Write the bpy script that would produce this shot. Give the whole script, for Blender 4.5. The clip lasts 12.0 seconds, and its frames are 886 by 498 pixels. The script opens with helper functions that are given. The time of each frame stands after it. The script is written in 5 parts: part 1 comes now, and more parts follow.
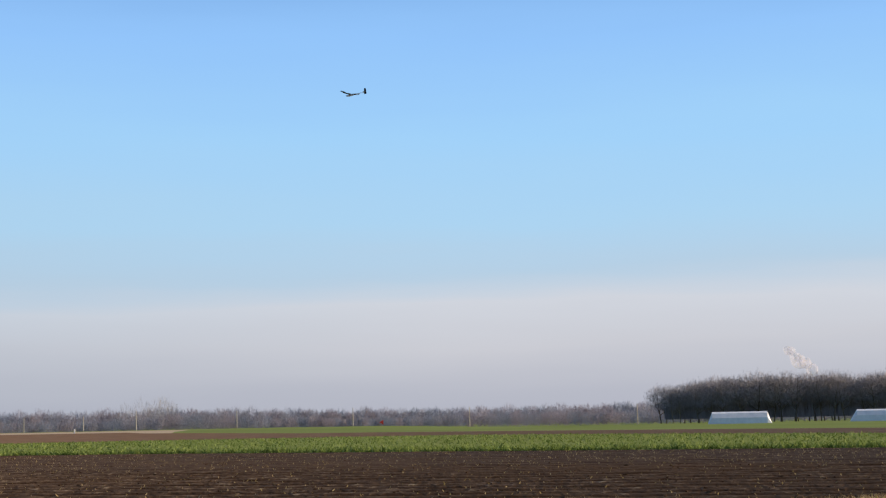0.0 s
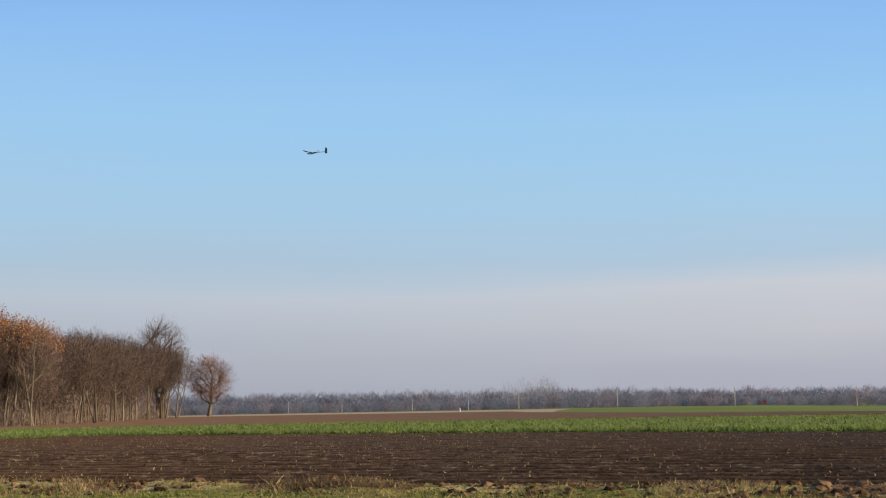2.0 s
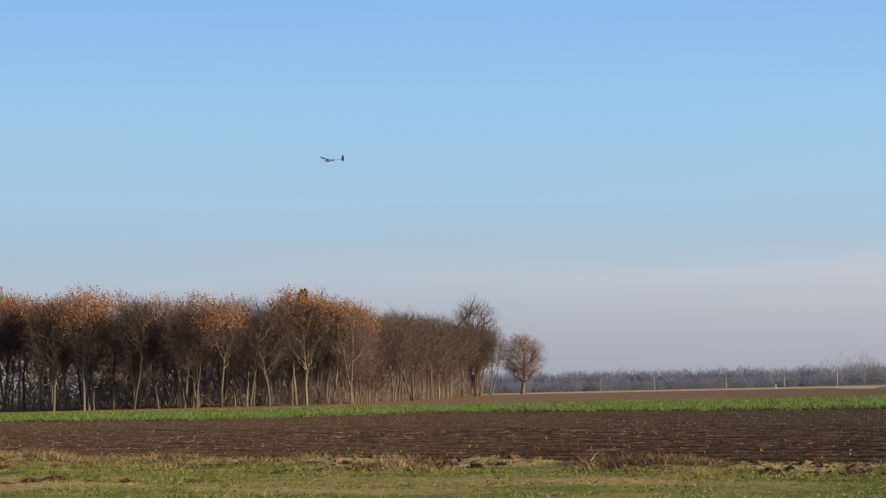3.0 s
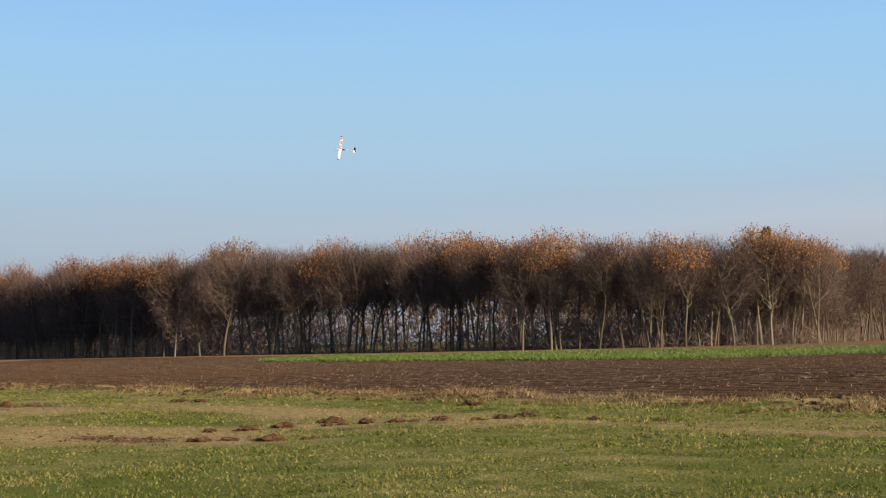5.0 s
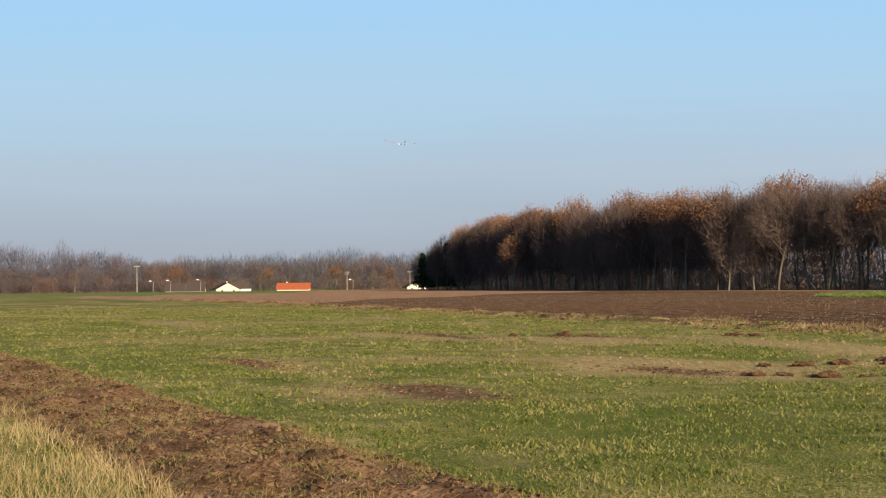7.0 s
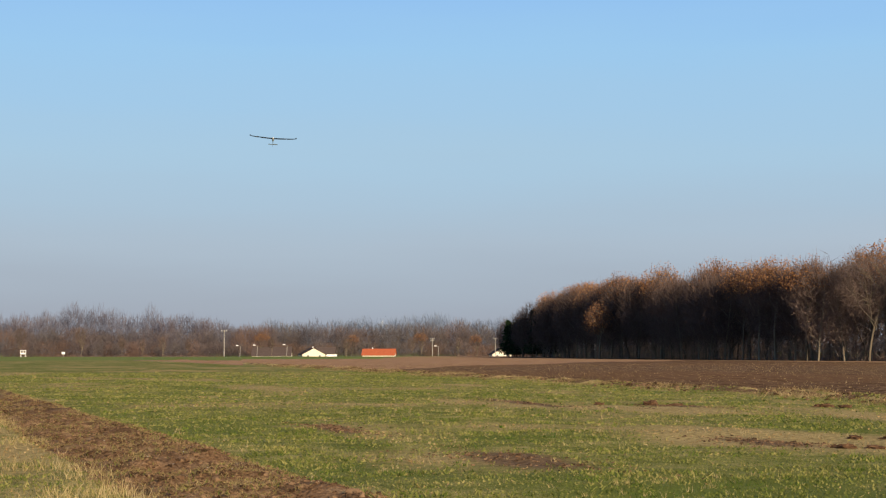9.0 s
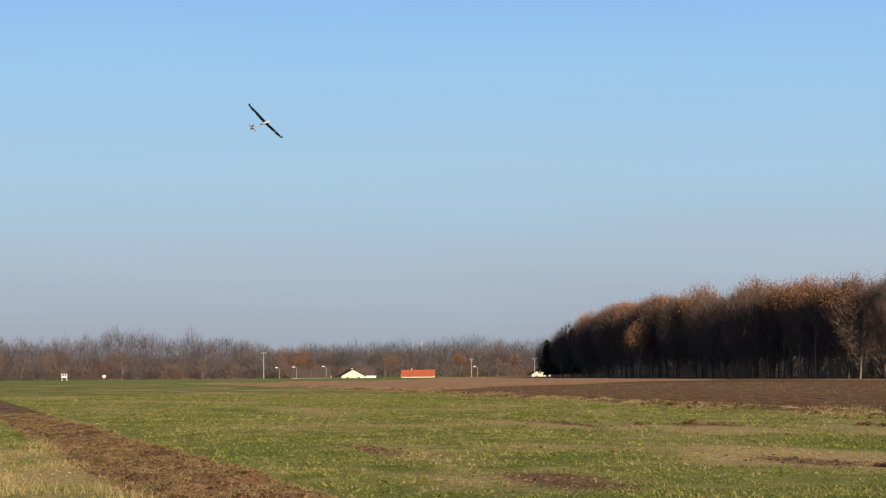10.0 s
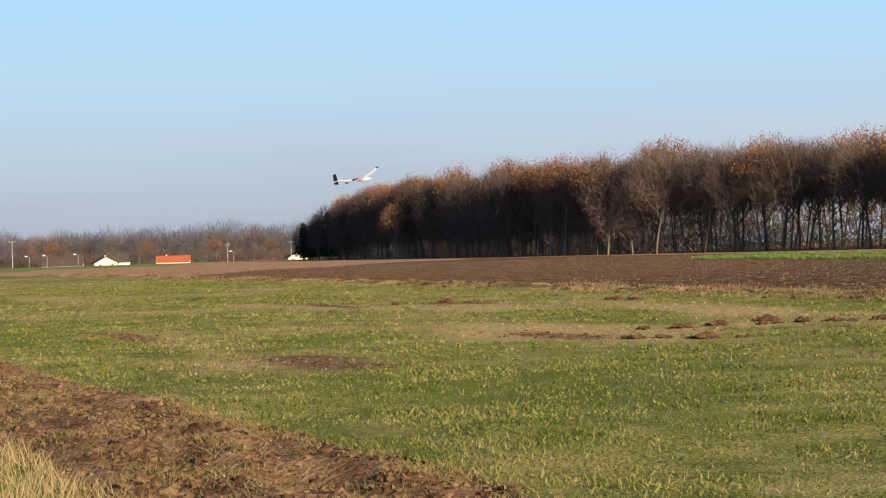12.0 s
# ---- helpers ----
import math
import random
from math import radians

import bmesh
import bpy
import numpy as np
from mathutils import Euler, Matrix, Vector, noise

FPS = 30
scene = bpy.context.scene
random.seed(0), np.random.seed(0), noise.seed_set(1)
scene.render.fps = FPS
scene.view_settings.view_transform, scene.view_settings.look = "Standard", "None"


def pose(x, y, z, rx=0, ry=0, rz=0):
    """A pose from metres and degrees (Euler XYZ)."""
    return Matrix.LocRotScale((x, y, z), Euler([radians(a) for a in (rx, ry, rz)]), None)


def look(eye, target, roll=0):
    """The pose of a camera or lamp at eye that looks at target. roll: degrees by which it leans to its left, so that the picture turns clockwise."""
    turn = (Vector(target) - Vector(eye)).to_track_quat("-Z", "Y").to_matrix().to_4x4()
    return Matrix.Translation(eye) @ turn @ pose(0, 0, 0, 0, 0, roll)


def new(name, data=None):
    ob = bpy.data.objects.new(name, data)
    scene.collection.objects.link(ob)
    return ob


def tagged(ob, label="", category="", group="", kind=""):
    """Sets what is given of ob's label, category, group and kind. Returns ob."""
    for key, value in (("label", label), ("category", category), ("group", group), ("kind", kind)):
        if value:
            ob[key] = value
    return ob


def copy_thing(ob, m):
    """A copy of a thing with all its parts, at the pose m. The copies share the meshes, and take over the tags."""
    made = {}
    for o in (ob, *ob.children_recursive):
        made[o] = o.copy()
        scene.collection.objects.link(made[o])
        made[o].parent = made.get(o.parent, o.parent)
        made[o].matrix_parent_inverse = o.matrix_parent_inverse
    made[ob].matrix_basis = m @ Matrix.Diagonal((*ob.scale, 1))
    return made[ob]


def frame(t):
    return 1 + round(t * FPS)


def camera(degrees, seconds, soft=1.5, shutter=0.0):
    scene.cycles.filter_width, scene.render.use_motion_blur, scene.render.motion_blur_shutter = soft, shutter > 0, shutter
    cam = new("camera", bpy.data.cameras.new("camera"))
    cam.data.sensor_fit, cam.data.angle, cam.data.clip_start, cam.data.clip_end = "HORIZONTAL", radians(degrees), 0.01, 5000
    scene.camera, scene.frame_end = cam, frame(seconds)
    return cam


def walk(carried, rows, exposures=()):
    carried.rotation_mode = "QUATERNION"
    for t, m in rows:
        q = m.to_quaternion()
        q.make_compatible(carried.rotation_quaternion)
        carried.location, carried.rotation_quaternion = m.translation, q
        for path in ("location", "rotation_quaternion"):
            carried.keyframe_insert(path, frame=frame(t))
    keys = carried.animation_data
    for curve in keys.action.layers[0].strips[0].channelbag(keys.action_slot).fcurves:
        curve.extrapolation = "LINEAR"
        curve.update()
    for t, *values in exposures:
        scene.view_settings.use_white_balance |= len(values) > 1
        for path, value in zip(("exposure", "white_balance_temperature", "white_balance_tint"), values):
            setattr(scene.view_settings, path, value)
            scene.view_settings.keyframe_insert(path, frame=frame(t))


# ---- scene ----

EYE = 1.6
# seconds, yaw, pitch, roll of the panning camera, which stands on one spot
PATH = [
    (0.0, -0.006, 6.041, 1.155),
    (0.5, 2.473, 6.039, 0.764),
    (1.0, 6.151, 5.741, 0.364),
    (1.5, 10.278, 5.886, 0.451),
    (2.0, 13.497, 5.565, 1.091),
    (2.5, 19.188, 5.173, 1.295),
    (3.0, 24.609, 5.003, 1.340),
    (3.5, 29.920, 4.458, 1.598),
    (3.7, 31.077, 4.333, 1.676),
    (5.3, 45.193, 2.998, 1.341),
    (5.5, 48.217, 2.857, 1.349),
    (6.0, 52.546, 2.353, 1.421),
    (6.5, 56.674, 1.521, 1.089),
    (7.0, 60.718, 1.221, 0.641),
    (7.5, 63.273, 1.856, 0.689),
    (7.7, 63.654, 2.036, 0.633),
    (9.5, 63.998, 4.197, -0.018),
    (10.0, 65.169, 4.380, 0.474),
    (10.5, 66.031, 4.029, 1.013),
    (11.0, 65.032, 2.929, 1.464),
    (11.5, 60.615, 1.506, 1.705),
    (12.0, 56.476, 0.015, 1.719),
]

cam = camera(30.97, 12.0, 1.2)
walk(cam, [(t, pose(0, 0, EYE, 90 + p, r, y)) for t, y, p, r in PATH],
     [(0, 0.5), (1.2, 0.44), (2.5, 0.34), (3.5, 0.32), (5.5, 0.42), (7.5, 0.5), (9.3, 0.35), (10.5, 0.36), (11.2, 0.46), (12, 0.66)])

# ---------------------------------------------------------------- light
SUN_AZ, SUN_EL = -91.5, 16.5      # degrees left of +y, degrees above the ground
sd = Vector((-math.sin(radians(SUN_AZ)) * math.cos(radians(SUN_EL)),
             math.cos(radians(SUN_AZ)) * math.cos(radians(SUN_EL)), math.sin(radians(SUN_EL))))
sun = new("sun", bpy.data.lights.new("sun", "SUN"))
sun.data.energy, sun.data.angle, sun.data.color = 5.0, radians(0.6), (1.0, 0.80, 0.56)
sun.matrix_world = look((0, 0, 60), Vector((0, 0, 60)) - sd)

world = bpy.data.worlds.new("world")
scene.world = world
world.use_nodes = True
wn, wl = world.node_tree.nodes, world.node_tree.links
wn.clear()


def wnode(kind, **kw):
    n = wn.new(kind)
    for k, v in kw.items():
        n.inputs[k].default_value = v
    return n


sky = wn.new("ShaderNodeTexSky")
sky.sky_type, sky.sun_disc = "NISHITA", False
sky.sun_elevation, sky.sun_rotation = radians(SUN_EL), radians(-SUN_AZ)
sky.air_density, sky.dust_density, sky.ozone_density = 1.0, 0.6, 1.5
tex = wn.new("ShaderNodeTexCoord")
sep = wn.new("ShaderNodeSeparateXYZ")
wl.new(tex.outputs["Generated"], sep.inputs[0])
# the low mist layer: soft top edge that drifts a little with azimuth
wmap = wn.new("ShaderNodeMapping")
wmap.inputs["Scale"].default_value = (1.6, 1.6, 14.0)
wl.new(tex.outputs["Generated"], wmap.inputs[0])
wno = wnode("ShaderNodeTexNoise", Scale=2.2, Detail=3.0)
wl.new(wmap.outputs[0], wno.inputs["Vector"])
wadd = wn.new("ShaderNodeMath")
wadd.operation = "MULTIPLY_ADD"
wl.new(wno.outputs[0], wadd.inputs[0])
wadd.inputs[1].default_value = 0.03
wl.new(sep.outputs["Z"], wadd.inputs[2])


def sky_ramp(stops):
    r = wn.new("ShaderNodeValToRGB")
    el = r.color_ramp.elements
    el[0].position, el[0].color = stops[0][0], (*stops[0][1], 1)
    el[1].position, el[1].color = stops[-1][0], (*stops[-1][1], 1)
    for pos, col in stops[1:-1]:
        k = el.new(pos)
        k.color = (*col, 1)
    wl.new(wadd.outputs[0], r.inputs[0])
    return r


HIGH = [(0.25, (0.24, 0.46, 0.80)), (0.29, (0.19, 0.38, 0.70)), (0.36, (0.10, 0.22, 0.46)), (0.5, (0.05, 0.115, 0.27)), (1.0, (0.022, 0.05, 0.13))]
ramp_sunward = sky_ramp([(0.0, (0.34, 0.36, 0.44)), (0.03, (0.385, 0.40, 0.475)), (0.062, (0.48, 0.485, 0.54)), (0.086, (0.52, 0.54, 0.60)), (0.103, (0.385, 0.51, 0.64)), (0.135, (0.34, 0.54, 0.73)), (0.19, (0.295, 0.53, 0.79))] + HIGH)
ramp_away = sky_ramp([(0.0, (0.27, 0.30, 0.38)), (0.04, (0.30, 0.345, 0.43)), (0.08, (0.35, 0.43, 0.53)), (0.135, (0.345, 0.51, 0.66)), (0.20, (0.295, 0.52, 0.76))] + HIGH)
turn_ = wn.new("ShaderNodeMapRange")
turn_.inputs["From Min"].default_value, turn_.inputs["From Max"].default_value = -0.85, 0.0
wl.new(sep.outputs["X"], turn_.inputs["Value"])
ramp = wn.new("ShaderNodeMix")
ramp.data_type = "RGBA"
wl.new(turn_.outputs[0], ramp.inputs[0])
wl.new(ramp_away.outputs[0], ramp.inputs[6])
wl.new(ramp_sunward.outputs[0], ramp.inputs[7])
bg_sky = wnode("ShaderNodeBackground", Strength=0.05)
wl.new(sky.outputs[0], bg_sky.inputs[0])
bg_haze = wnode("ShaderNodeBackground", Strength=0.93)
wl.new(ramp.outputs[2], bg_haze.inputs[0])
wmix = wnode("ShaderNodeMixShader", Fac=0.88)
wl.new(bg_sky.outputs[0], wmix.inputs[1])
wl.new(bg_haze.outputs[0], wmix.inputs[2])
wout = wn.new("ShaderNodeOutputWorld")
wl.new(wmix.outputs[0], wout.inputs[0])


# ---------------------------------------------------------------- materials
def material(name, stops, scale=1.0, detail=5.0, rough=0.9, bump=0.0, bump_scale=30.0, fine=0.0, island=0.0, obj=0.0,
             stretch=(1, 1, 1), metal=0.0, second=None, second_scale=0.1, second_edge=(0.45, 0.6), translucent=0.0, sheen=0.04, crumbly=0.0):
    """A surface whose colour runs through stops by noise, with finer grain, per-piece variation and relief."""
    m = bpy.data.materials.new(name)
    m.use_nodes = True
    nt = m.node_tree
    n, l = nt.nodes, nt.links
    b = n["Principled BSDF"]
    b.inputs["Roughness"].default_value, b.inputs["Metallic"].default_value = rough, metal
    b.inputs["Diffuse Roughness"].default_value = crumbly
    b.inputs["Specular IOR Level"].default_value = sheen if rough > 0.66 else 0.3
    geo = n.new("ShaderNodeNewGeometry")
    mp = n.new("ShaderNodeMapping")
    mp.inputs["Scale"].default_value = stretch
    l.new(geo.outputs["Position"], mp.inputs[0])
    no = n.new("ShaderNodeTexNoise")
    no.inputs["Scale"].default_value, no.inputs["Detail"].default_value = scale, detail
    no.inputs["Roughness"].default_value = 0.65
    l.new(mp.outputs[0], no.inputs["Vector"])
    fac = no.outputs[0]

    def plus(a, c, k):
        q = n.new("ShaderNodeMath")
        q.operation = "MULTIPLY_ADD"
        l.new(c, q.inputs[0])
        q.inputs[1].default_value = k
        l.new(a, q.inputs[2])
        r = n.new("ShaderNodeMath")
        r.operation = "SUBTRACT"
        l.new(q.outputs[0], r.inputs[0])
        r.inputs[1].default_value = k / 2
        return r.outputs[0]
    if fine:
        nf = n.new("ShaderNodeTexNoise")
        nf.inputs["Scale"].default_value, nf.inputs["Detail"].default_value = bump_scale, 4
        l.new(geo.outputs["Position"], nf.inputs["Vector"])
        fac = plus(fac, nf.outputs[0], fine)
    if island:
        fac = plus(fac, geo.outputs["Random Per Island"], island)
    if obj:
        oi = n.new("ShaderNodeObjectInfo")
        fac = plus(fac, oi.outputs["Random"], obj)
    r = n.new("ShaderNodeValToRGB")
    el = r.color_ramp.elements
    el[0].position, el[0].color = stops[0][0], (*stops[0][1], 1)
    el[1].position, el[1].color = stops[-1][0], (*stops[-1][1], 1)
    for pos, c in stops[1:-1]:
        k = el.new(pos)
        k.color = (*c, 1)
    l.new(fac, r.inputs[0])
    col = r.outputs[0]
    if second:
        n2 = n.new("ShaderNodeTexNoise")
        n2.inputs["Scale"].default_value, n2.inputs["Detail"].default_value = second_scale, 4
        l.new(mp.outputs[0], n2.inputs["Vector"])
        mr = n.new("ShaderNodeMapRange")
        mr.inputs["From Min"].default_value, mr.inputs["From Max"].default_value = second_edge
        l.new(n2.outputs[0], mr.inputs["Value"])
        mx = n.new("ShaderNodeMix")
        mx.data_type = "RGBA"
        l.new(mr.outputs[0], mx.inputs[0])
        l.new(col, mx.inputs[6])
        mx.inputs[7].default_value = (*second, 1)
        col = mx.outputs[2]
    l.new(col, b.inputs["Base Color"])
    if bump:
        nb = n.new("ShaderNodeTexNoise")
        nb.inputs["Scale"].default_value, nb.inputs["Detail"].default_value = bump_scale, 6
        l.new(geo.outputs["Position"], nb.inputs["Vector"])
        bp = n.new("ShaderNodeBump")
        bp.inputs["Strength"].default_value, bp.inputs["Distance"].default_value = 1.0, bump
        l.new(nb.outputs[0], bp.inputs["Height"])
        l.new(bp.outputs[0], b.inputs["Normal"])
    if translucent:
        tr = n.new("ShaderNodeBsdfTranslucent")
        l.new(col, tr.inputs[0])
        ms = n.new("ShaderNodeMixShader")
        ms.inputs[0].default_value = translucent
        l.new(b.outputs[0], ms.inputs[1])
        l.new(tr.outputs[0], ms.inputs[2])
        l.new(ms.outputs[0], n["Material Output"].inputs[0])
    return m


M_MEADOW = material("meadow_soil", [(0.28, (0.065, 0.082, 0.017)), (0.43, (0.165, 0.185, 0.038)), (0.55, (0.27, 0.255, 0.07)), (0.7, (0.45, 0.37, 0.15))],
                    0.9, 9, bump=0.025, bump_scale=30, fine=1.1, second=(0.15, 0.18, 0.034), second_scale=0.16, second_edge=(0.46, 0.66))


def patches(m, attribute, lo, hi, stops, scale):
    """Mixes a second ground colour into a material where a ground attribute runs high, with a ragged edge."""
    n, l = m.node_tree.nodes, m.node_tree.links
    b = n["Principled BSDF"]
    src = b.inputs["Base Color"].links[0].from_socket
    at = n.new("ShaderNodeAttribute")
    at.attribute_name = attribute
    geo = n.new("ShaderNodeNewGeometry")
    nz = n.new("ShaderNodeTexNoise")
    nz.inputs["Scale"].default_value, nz.inputs["Detail"].default_value, nz.inputs["Roughness"].default_value = scale, 8, 0.75
    l.new(geo.outputs["Position"], nz.inputs["Vector"])
    ad = n.new("ShaderNodeMath")
    ad.operation = "MULTIPLY_ADD"
    l.new(nz.outputs[0], ad.inputs[0])
    ad.inputs[1].default_value = 0.8
    l.new(at.outputs["Fac"], ad.inputs[2])
    mr = n.new("ShaderNodeMapRange")
    mr.inputs["From Min"].default_value, mr.inputs["From Max"].default_value = lo + 0.4, hi + 0.4
    l.new(ad.outputs[0], mr.inputs["Value"])
    r = n.new("ShaderNodeValToRGB")
    el = r.color_ramp.elements
    el[0].position, el[0].color = 0.3, (*stops[0], 1)
    el[1].position, el[1].color = 0.7, (*stops[1], 1)
    n3 = n.new("ShaderNodeTexNoise")
    n3.inputs["Scale"].default_value, n3.inputs["Detail"].default_value = 7.0, 8
    l.new(geo.outputs["Position"], n3.inputs["Vector"])
    l.new(n3.outputs[0], r.inputs[0])
    mx = n.new("ShaderNodeMix")
    mx.data_type = "RGBA"
    l.new(mr.outputs[0], mx.inputs[0])
    l.new(src, mx.inputs[6])
    l.new(r.outputs[0], mx.inputs[7])
    l.new(mx.outputs[2], b.inputs["Base Color"])


patches(M_MEADOW, "withering", 0.42, 0.70, ((0.25, 0.185, 0.07), (0.62, 0.47, 0.20)), 3.0)
patches(M_MEADOW, "bared", 0.30, 0.70, ((0.085, 0.052, 0.027), (0.31, 0.20, 0.105)), 4.0)
M_WITHERED = material("withered_turf", [(0.3, (0.211, 0.161, 0.056)), (0.5, (0.470, 0.365, 0.142)), (0.7, (0.643, 0.507, 0.235))], 1.5, 7, bump=0.05, bump_scale=10, fine=0.4)
M_EARTH = material("turned_earth", [(0.3, (0.064, 0.038, 0.019)), (0.48, (0.178, 0.104, 0.055)), (0.62, (0.269, 0.169, 0.095)), (0.75, (0.347, 0.262, 0.139))], 2.2, 9, bump=0.035, bump_scale=22, fine=0.5)
M_PLOUGH = material("ploughed_soil", [(0.3, (0.036, 0.023, 0.014)), (0.5, (0.082, 0.052, 0.033)), (0.62, (0.135, 0.090, 0.058)), (0.74, (0.34, 0.265, 0.18))],
                    2.2, 8, bump=0.06, bump_scale=6, fine=0.55, second=(0.10, 0.060, 0.034), second_scale=0.03, crumbly=0.8)


def furrow_shade(m, pitch, dark):
    """Paints the drill furrows' shade, along the field's edge, into the soil colour."""
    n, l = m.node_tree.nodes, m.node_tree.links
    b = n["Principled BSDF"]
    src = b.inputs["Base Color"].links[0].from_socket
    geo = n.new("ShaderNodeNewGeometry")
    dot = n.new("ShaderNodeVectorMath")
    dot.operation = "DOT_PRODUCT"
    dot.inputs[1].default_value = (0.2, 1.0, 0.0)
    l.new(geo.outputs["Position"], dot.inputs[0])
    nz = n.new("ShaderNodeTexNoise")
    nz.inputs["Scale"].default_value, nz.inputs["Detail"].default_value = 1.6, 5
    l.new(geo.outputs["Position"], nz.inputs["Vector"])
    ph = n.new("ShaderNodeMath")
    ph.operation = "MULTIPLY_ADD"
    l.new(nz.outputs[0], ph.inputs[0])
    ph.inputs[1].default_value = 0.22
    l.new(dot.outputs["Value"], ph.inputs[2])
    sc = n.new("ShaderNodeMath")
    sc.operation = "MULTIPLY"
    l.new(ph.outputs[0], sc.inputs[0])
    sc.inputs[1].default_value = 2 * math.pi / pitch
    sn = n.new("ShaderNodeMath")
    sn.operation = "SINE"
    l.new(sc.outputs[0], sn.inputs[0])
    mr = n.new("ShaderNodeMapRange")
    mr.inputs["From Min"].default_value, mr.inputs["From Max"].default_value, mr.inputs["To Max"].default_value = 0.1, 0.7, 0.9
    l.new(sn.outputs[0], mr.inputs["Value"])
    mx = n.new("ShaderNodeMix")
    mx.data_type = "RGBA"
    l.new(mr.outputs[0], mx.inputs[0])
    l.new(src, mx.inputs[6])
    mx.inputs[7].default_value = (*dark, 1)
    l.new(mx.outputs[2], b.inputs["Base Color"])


furrow_shade(M_PLOUGH, 1.5, (0.04, 0.02, 0.008))
M_CROP = material("crop_ground", [(0.3, (0.134, 0.171, 0.038)), (0.55, (0.218, 0.261, 0.066)), (0.75, (0.302, 0.334, 0.101))], 0.8, 6, bump=0.06, bump_scale=5, fine=0.3)
M_FALLOW = material("fallow_soil", [(0.3, (0.121, 0.072, 0.045)), (0.6, (0.192, 0.123, 0.077)), (0.8, (0.255, 0.185, 0.116))], 0.3, 6, bump=0.05, bump_scale=3, fine=0.2, crumbly=0.8)
M_TRACK = material("pale_track", [(0.3, (0.42, 0.33, 0.22)), (0.7, (0.56, 0.46, 0.33))], 0.4, 4, bump=0.02, bump_scale=4)
M_FARLAND = material("far_land", [(0.3, (0.160, 0.215, 0.050)), (0.6, (0.220, 0.269, 0.077)), (0.8, (0.248, 0.248, 0.094))], 0.01, 5, bump=0.05, bump_scale=1)
M_GRASS = material("grass_blades", [(0.2, (0.075, 0.105, 0.020)), (0.42, (0.165, 0.185, 0.042)), (0.6, (0.25, 0.24, 0.075)), (0.85, (0.35, 0.30, 0.115))],
                   0.5, 5, rough=0.7, island=0.46, translucent=0.25)
M_LUSH = material("lush_grass_blades", [(0.2, (0.045, 0.088, 0.012)), (0.5, (0.098, 0.150, 0.022)), (0.8, (0.20, 0.235, 0.045))], 0.5, 4, rough=0.7, island=0.5, translucent=0.25)
M_VERGE = material("dead_verge_stalks", [(0.25, (0.115, 0.072, 0.036)), (0.5, (0.30, 0.21, 0.105)), (0.8, (0.56, 0.43, 0.23))], 0.5, 3, rough=0.75, island=0.5, translucent=0.2)
M_RANK = material("rank_grass_blades", [(0.2, (0.26, 0.21, 0.08)), (0.42, (0.42, 0.32, 0.14)), (0.6, (0.54, 0.42, 0.21)), (0.8, (0.64, 0.51, 0.29))], 0.8, 4, rough=0.7, island=0.45, translucent=0.25)
M_STRAW = material("dry_stalks", [(0.25, (0.22, 0.14, 0.058)), (0.5, (0.38, 0.265, 0.12)), (0.8, (0.50, 0.385, 0.195))], 0.6, 3, rough=0.75, island=0.3, translucent=0.2)
M_LEAF = material("crop_leaves", [(0.25, (0.074, 0.120, 0.027)), (0.5, (0.160, 0.223, 0.054)), (0.8, (0.316, 0.373, 0.121))], 0.8, 3, rough=0.7, island=0.5, translucent=0.2)
M_MOLE = material("molehill_earth", [(0.25, (0.055, 0.03, 0.017)), (0.5, (0.12, 0.068, 0.038)), (0.8, (0.21, 0.13, 0.075))], 6.0, 6, bump=0.03, bump_scale=16)
M_CLOD = material("soil_clods", [(0.25, (0.055, 0.032, 0.018)), (0.5, (0.135, 0.080, 0.044)), (0.8, (0.235, 0.150, 0.086))], 3.0, 6, bump=0.03, bump_scale=14, island=0.6)
M_BARK = material("bark", [(0.25, (0.080, 0.064, 0.046)), (0.5, (0.153, 0.125, 0.089)), (0.8, (0.257, 0.220, 0.159))], 0.7, 6, bump=0.03, bump_scale=8, obj=0.35, stretch=(1, 1, 0.3))
M_TWIG = material("twigs", [(0.2, (0.078, 0.056, 0.050)), (0.5, (0.128, 0.091, 0.077)), (0.8, (0.188, 0.132, 0.108))], 0.15, 3, island=0.3, obj=0.5)
M_RUSTTWIG = material("rusty_twigs", [(0.2, (0.15, 0.078, 0.055)), (0.5, (0.23, 0.125, 0.088)), (0.8, (0.31, 0.18, 0.125))], 0.3, 3, island=0.4)
M_DARKTWIG = material("dark_twigs", [(0.2, (0.206, 0.187, 0.193)), (0.8, (0.359, 0.319, 0.319))], 0.15, 3, island=0.3, obj=0.4)
M_BRUSH = material("brushwood", [(0.2, (0.165, 0.122, 0.10)), (0.5, (0.235, 0.176, 0.142)), (0.8, (0.305, 0.228, 0.182))], 0.2, 3, island=0.4)
M_COPPER = material("copper_leaves", [(0.2, (0.225, 0.099, 0.039)), (0.5, (0.401, 0.185, 0.072)), (0.8, (0.542, 0.279, 0.111))], 0.3, 3, rough=0.7, island=0.5, obj=0.3, translucent=0.25)
M_NEEDLE = material("needles", [(0.2, (0.012, 0.025, 0.012)), (0.5, (0.025, 0.048, 0.022)), (0.8, (0.05, 0.08, 0.035))], 0.4, 3, rough=0.7, island=0.4, obj=0.2)


